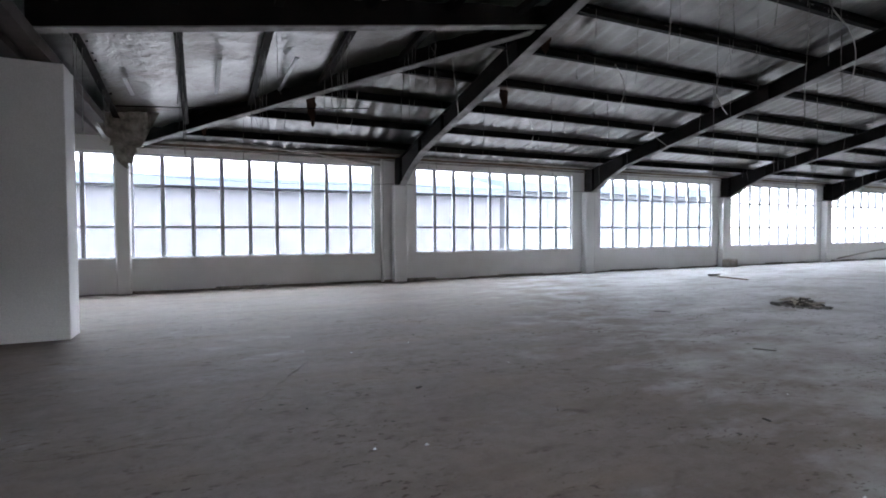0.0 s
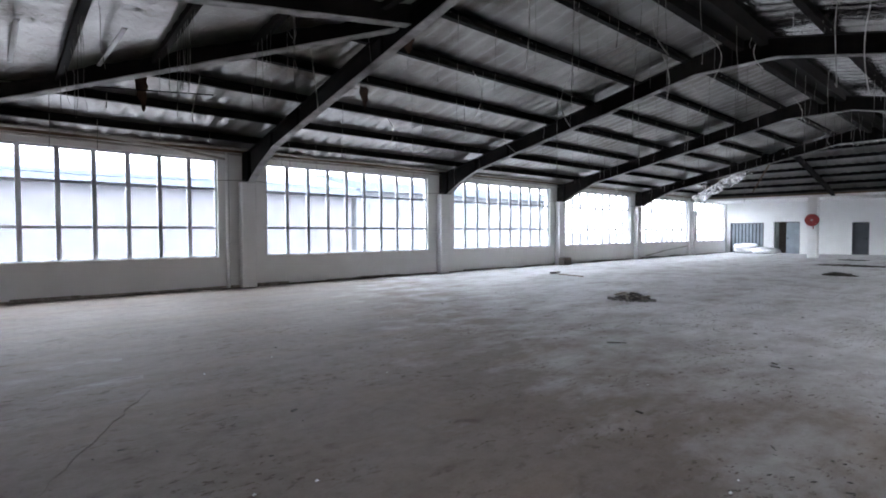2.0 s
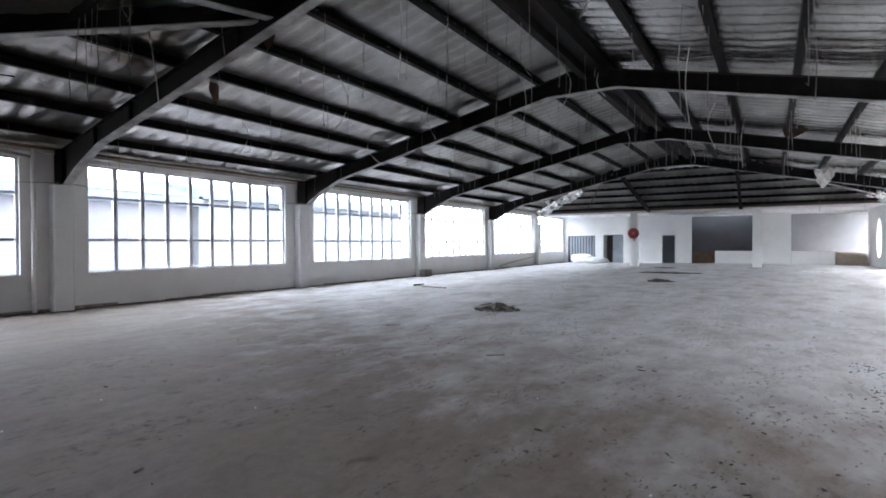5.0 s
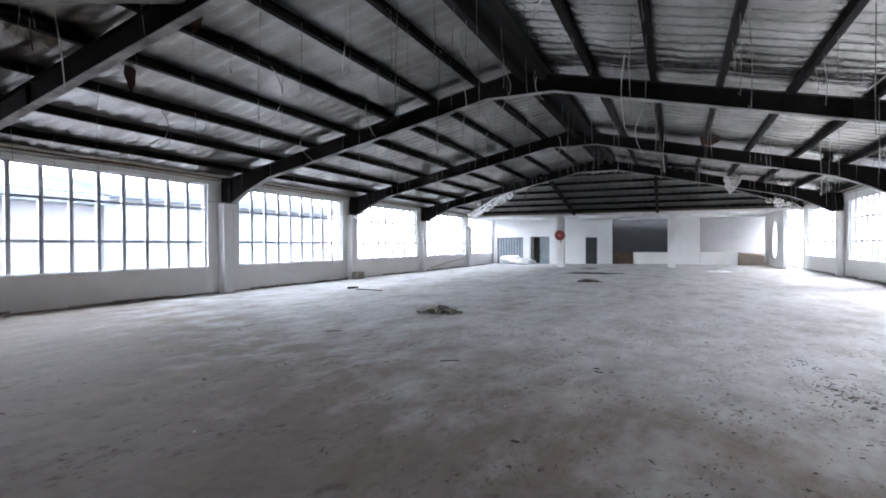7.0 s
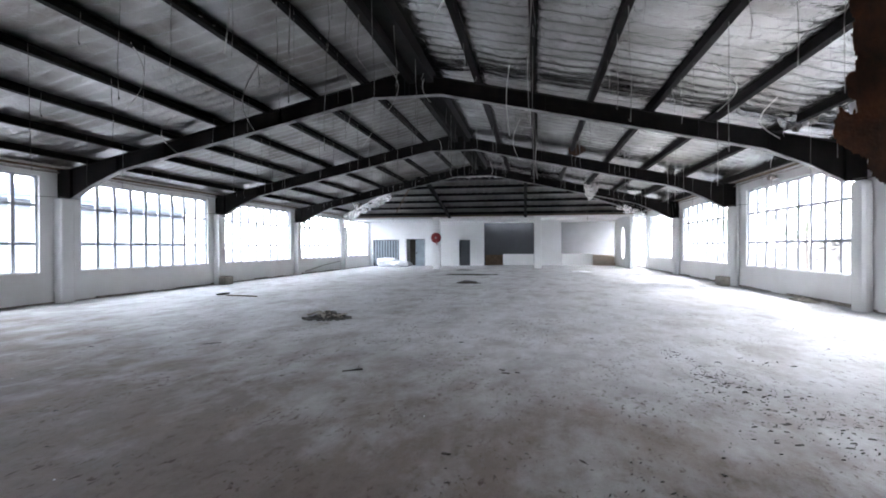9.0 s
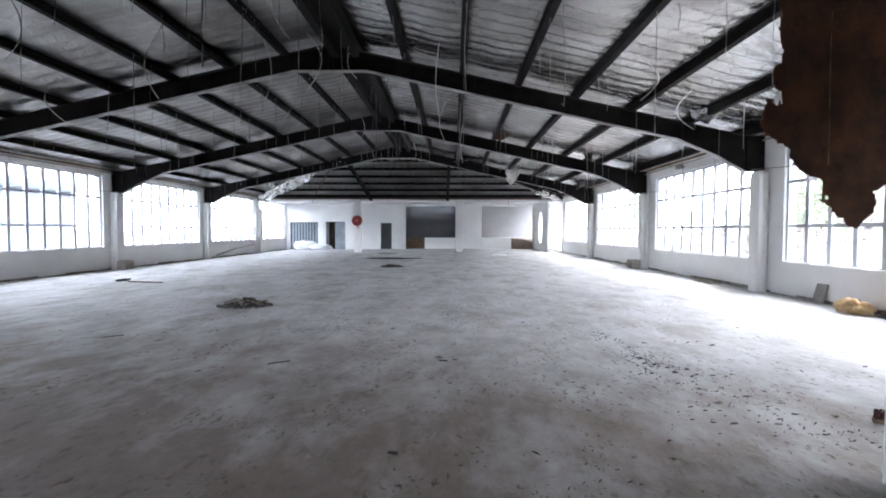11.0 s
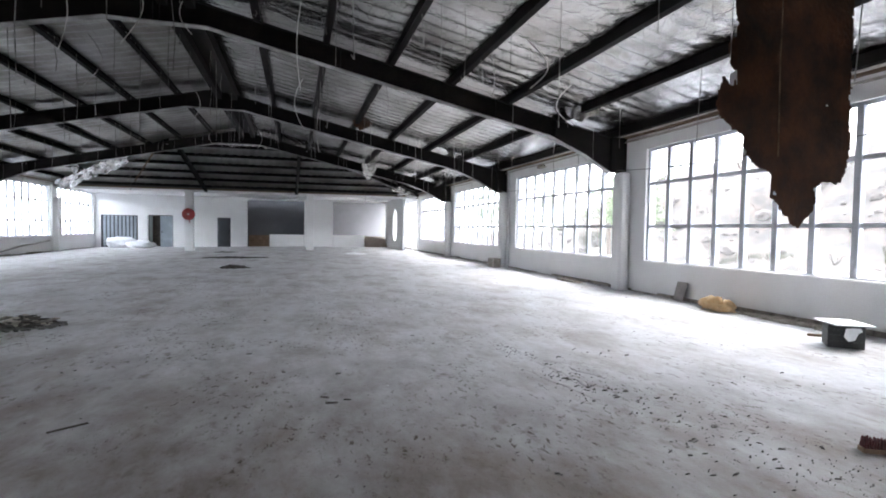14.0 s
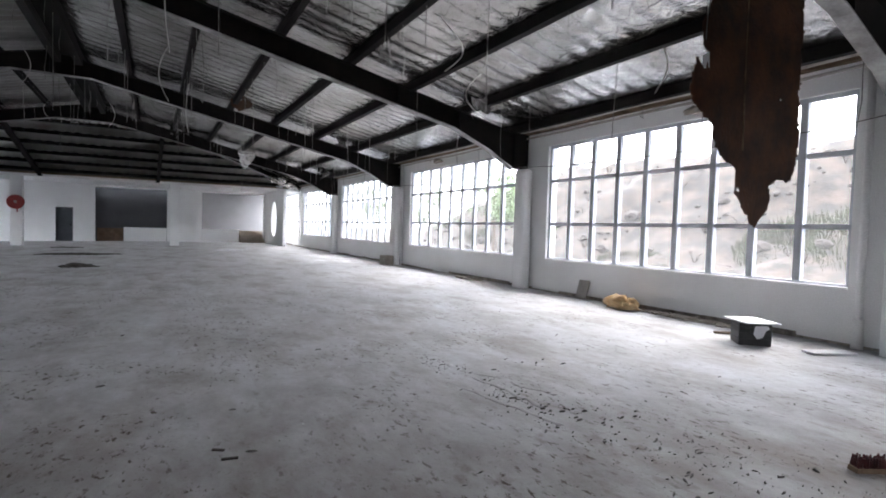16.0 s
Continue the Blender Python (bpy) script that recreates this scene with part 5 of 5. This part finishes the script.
for px, py, rz, l in ((11.75, 6.62, 62, 0.22), (11.5, 5.9, 75, 0.16)):
    b = thing("board_splinter", boxes((-l, l, -0.05, 0.05, 0.0, 0.02), bevel=0.003), M_STONE, "pale broken board splinter by the rubble", "splinter", "board splinters")
    b.matrix_world = pose(px, py, ground_z(py) + 0.09, 12, 14, rz)
for i, (px, py, rz, l) in enumerate(((8.5, 6.95, -50, 0.14), (6.97, 3.98, -55, 0.13), (2.41, 4.42, 20, 0.035), (4.53, 2.37, 80, 0.035), (7.04, 2.07, 80, 0.05), (7.2, 2.12, 60, 0.04))):
    b = thing("wood_scrap", boxes((-l, l, -0.012, 0.014, 0.0, 0.010), bevel=0.003), M_DEBRIS_SHADE, "thin splinter of dark wood on the floor", "scrap", "wood scraps")
    b.matrix_world = pose(px, py, ground_z(py) + 0.004, 0, 0, rz)

# pale cement patches laid over the old floor
PATCHES = (((-2.2, 10.2), (1.3, 10.05), (1.72, 9.6), (1.69, 8.5), (1.74, 6.95), (1.64, 6.0), (1.15, 5.1), (0.6, 4.0), (-0.5, 4.0), (-2.2, 5.2)),)
M_PATCH = floor_mat("cement_patch", 0.62, 0.03)
for i, pts in enumerate(PATCHES):
    bm = bmesh.new()
    ring = torn([(p[0], p[1]) for p in pts], 8, 0.03, i + 30)
    lo = [bm.verts.new((x, y, ground_z(y) - 0.01)) for x, y in ring]
    hi = [bm.verts.new((x, y, ground_z(y) + 0.007)) for x, y in ring]
    bm.faces.new(hi)
    for k in range(len(ring)):
        j = (k + 1) % len(ring)
        bm.faces.new([lo[k], lo[j], hi[j], hi[k]])
    tagged(new("pavement_patch", mesh("pavement_patch", bm, M_PATCH)), "thin pale cement patch laid on the floor", "floor patch", kind="structure")

# raised trowel ridges in the screed
for i, (p, q) in enumerate((((8.9, -0.10), (6.95, -0.42)), ((8.5, -0.30), (7.2, -0.62)), ((7.9, 0.02), (6.6, -0.22)), ((6.3, 0.62), (6.05, -0.25)))):
    pts = []
    for k in range(25):
        t = k / 24
        x, y = p[0] + (q[0] - p[0]) * t, p[1] + (q[1] - p[1]) * t
        wob = 0.11 * noise.noise(Vector((x * 2.5, y * 2.5, i))) + 0.04 * noise.noise(Vector((x * 7, y * 7, i)))
        pts.append((x + wob * 0.3, y + wob, ground_z(y) - 0.004 + 0.004 * noise.noise(Vector((x * 6, y * 6, i)))))
    bm = sweep(bmesh.new(), pts, ((-0.035, 0.0), (0.035, 0.0), (0.012, 0.006), (-0.012, 0.007)))
    tagged(new("trim_ridge_%d" % (i + 1), mesh("trim_ridge", bm, M_FLOOR, True)), "low trowel ridge standing up in the cement floor", "floor ridge", kind="structure")

# crumbling foot of the near pier
foot = bmesh.new()
rp = random.Random(3)
for i in range(46):
    side, t = i % 2, rp.random()
    px, py = (3.63 + 0.557 * t, -0.643) if side else (3.63, -1.22 + 0.577 * t)
    lump(foot, (px, py, 0.02), (rp.uniform(0.012, 0.032), rp.uniform(0.012, 0.032), rp.uniform(0.03, 0.07)), 40 + i, rough=0.5)
thing("pier_foot", foot, M_DIRT, "crumbling dirty plaster at the pier's foot", "trim", "", "structure")

# grit and chips trodden over the floor
rg = random.Random(11)
GRIT = ((6.6, 0.8, 0.14, 0.22), (6.5, 0.3, 0.12, 0.35), (6.85, -0.35, 0.35, 0.3), (6.4, -0.6, 0.3, 0.45), (5.9, -0.68, 0.25, 0.3), (5.4, -1.0, 0.3, 0.35), (5.05, -0.85, 0.2, 0.22), (7.6, -0.4, 0.5, 0.6), (4.6, 0.6, 0.6, 0.8))
bm = bmesh.new()
for i in range(3600):
    k = rg.random()
    if k < 0.40:
        gx, gy, sx, sy = rg.choice(GRIT)
        x, y = rg.gauss(gx, sx), rg.gauss(gy, sy)
    elif k < 0.48:
        t = rg.random()
        x, y = 8.9 - 2.0 * t + rg.gauss(0, 0.12), -0.15 - 0.3 * t + rg.gauss(0, 0.12)
    elif k < 0.72:
        x, y = rg.uniform(0.0, 12), rg.uniform(-4, 9)
    else:
        x, y = rg.uniform(0.0, 36), rg.uniform(-5.6, 15.8)
    if noise.noise(Vector((x * 1.3, y * 1.3, 7.0))) + 0.4 * noise.noise(Vector((x * 4, y * 4, 2.0))) < rg.uniform(-0.25, 0.35):
        continue
    if math.hypot(x - 3.9, y + 0.93) < 0.5 or math.hypot(x - cx, y - cy) < 0.4:
        continue
    s = rg.choice((0.0025, 0.003, 0.004, 0.005, 0.0075, 0.011)) * rg.uniform(0.5, 1.2)
    a = rg.gauss(-1.2, 0.5)
    u, w = Vector((math.cos(a), math.sin(a), 0)) * s * rg.uniform(0.9, 4.2), Vector((-math.sin(a), math.cos(a), 0)) * s * 0.7
    p = Vector((x, y, ground_z(y) - 0.004))
    q = p + Vector((0, 0, s * 0.6 + 0.006))
    vs = [bm.verts.new(c) for c in (p - u, p + w, p + u, p - w)]
    tp = [bm.verts.new(q + (v.co - p) * 0.6) for v in vs]
    bm.faces.new(tp)
    for j in range(4):
        bm.faces.new([vs[j], vs[(j + 1) % 4], tp[(j + 1) % 4], tp[j]])
thing("floor_grit", bm, M_SAND, "dark crumbs and chips strewn over the floor", "grit", "", "stuff")
bm = bmesh.new()
for i in range(20):
    x, y = rg.uniform(0.5, 10), rg.uniform(-3, 8)
    s = rg.uniform(0.008, 0.016)
    p = Vector((x, y, ground_z(y)))
    vs = [bm.verts.new(p + Vector(c) * s) for c in ((-1, -0.5, 0), (1, -0.6, 0), (0.8, 0.6, 0), (-0.9, 0.5, 0), (0, 0, 1.0))]
    for f in ((0, 1, 4), (1, 2, 4), (2, 3, 4), (3, 0, 4)):
        bm.faces.new([vs[k] for k in f])
thing("plaster_specks", bm, M_BOARD, "tiny white plaster specks on the floor", "specks", "", "stuff")
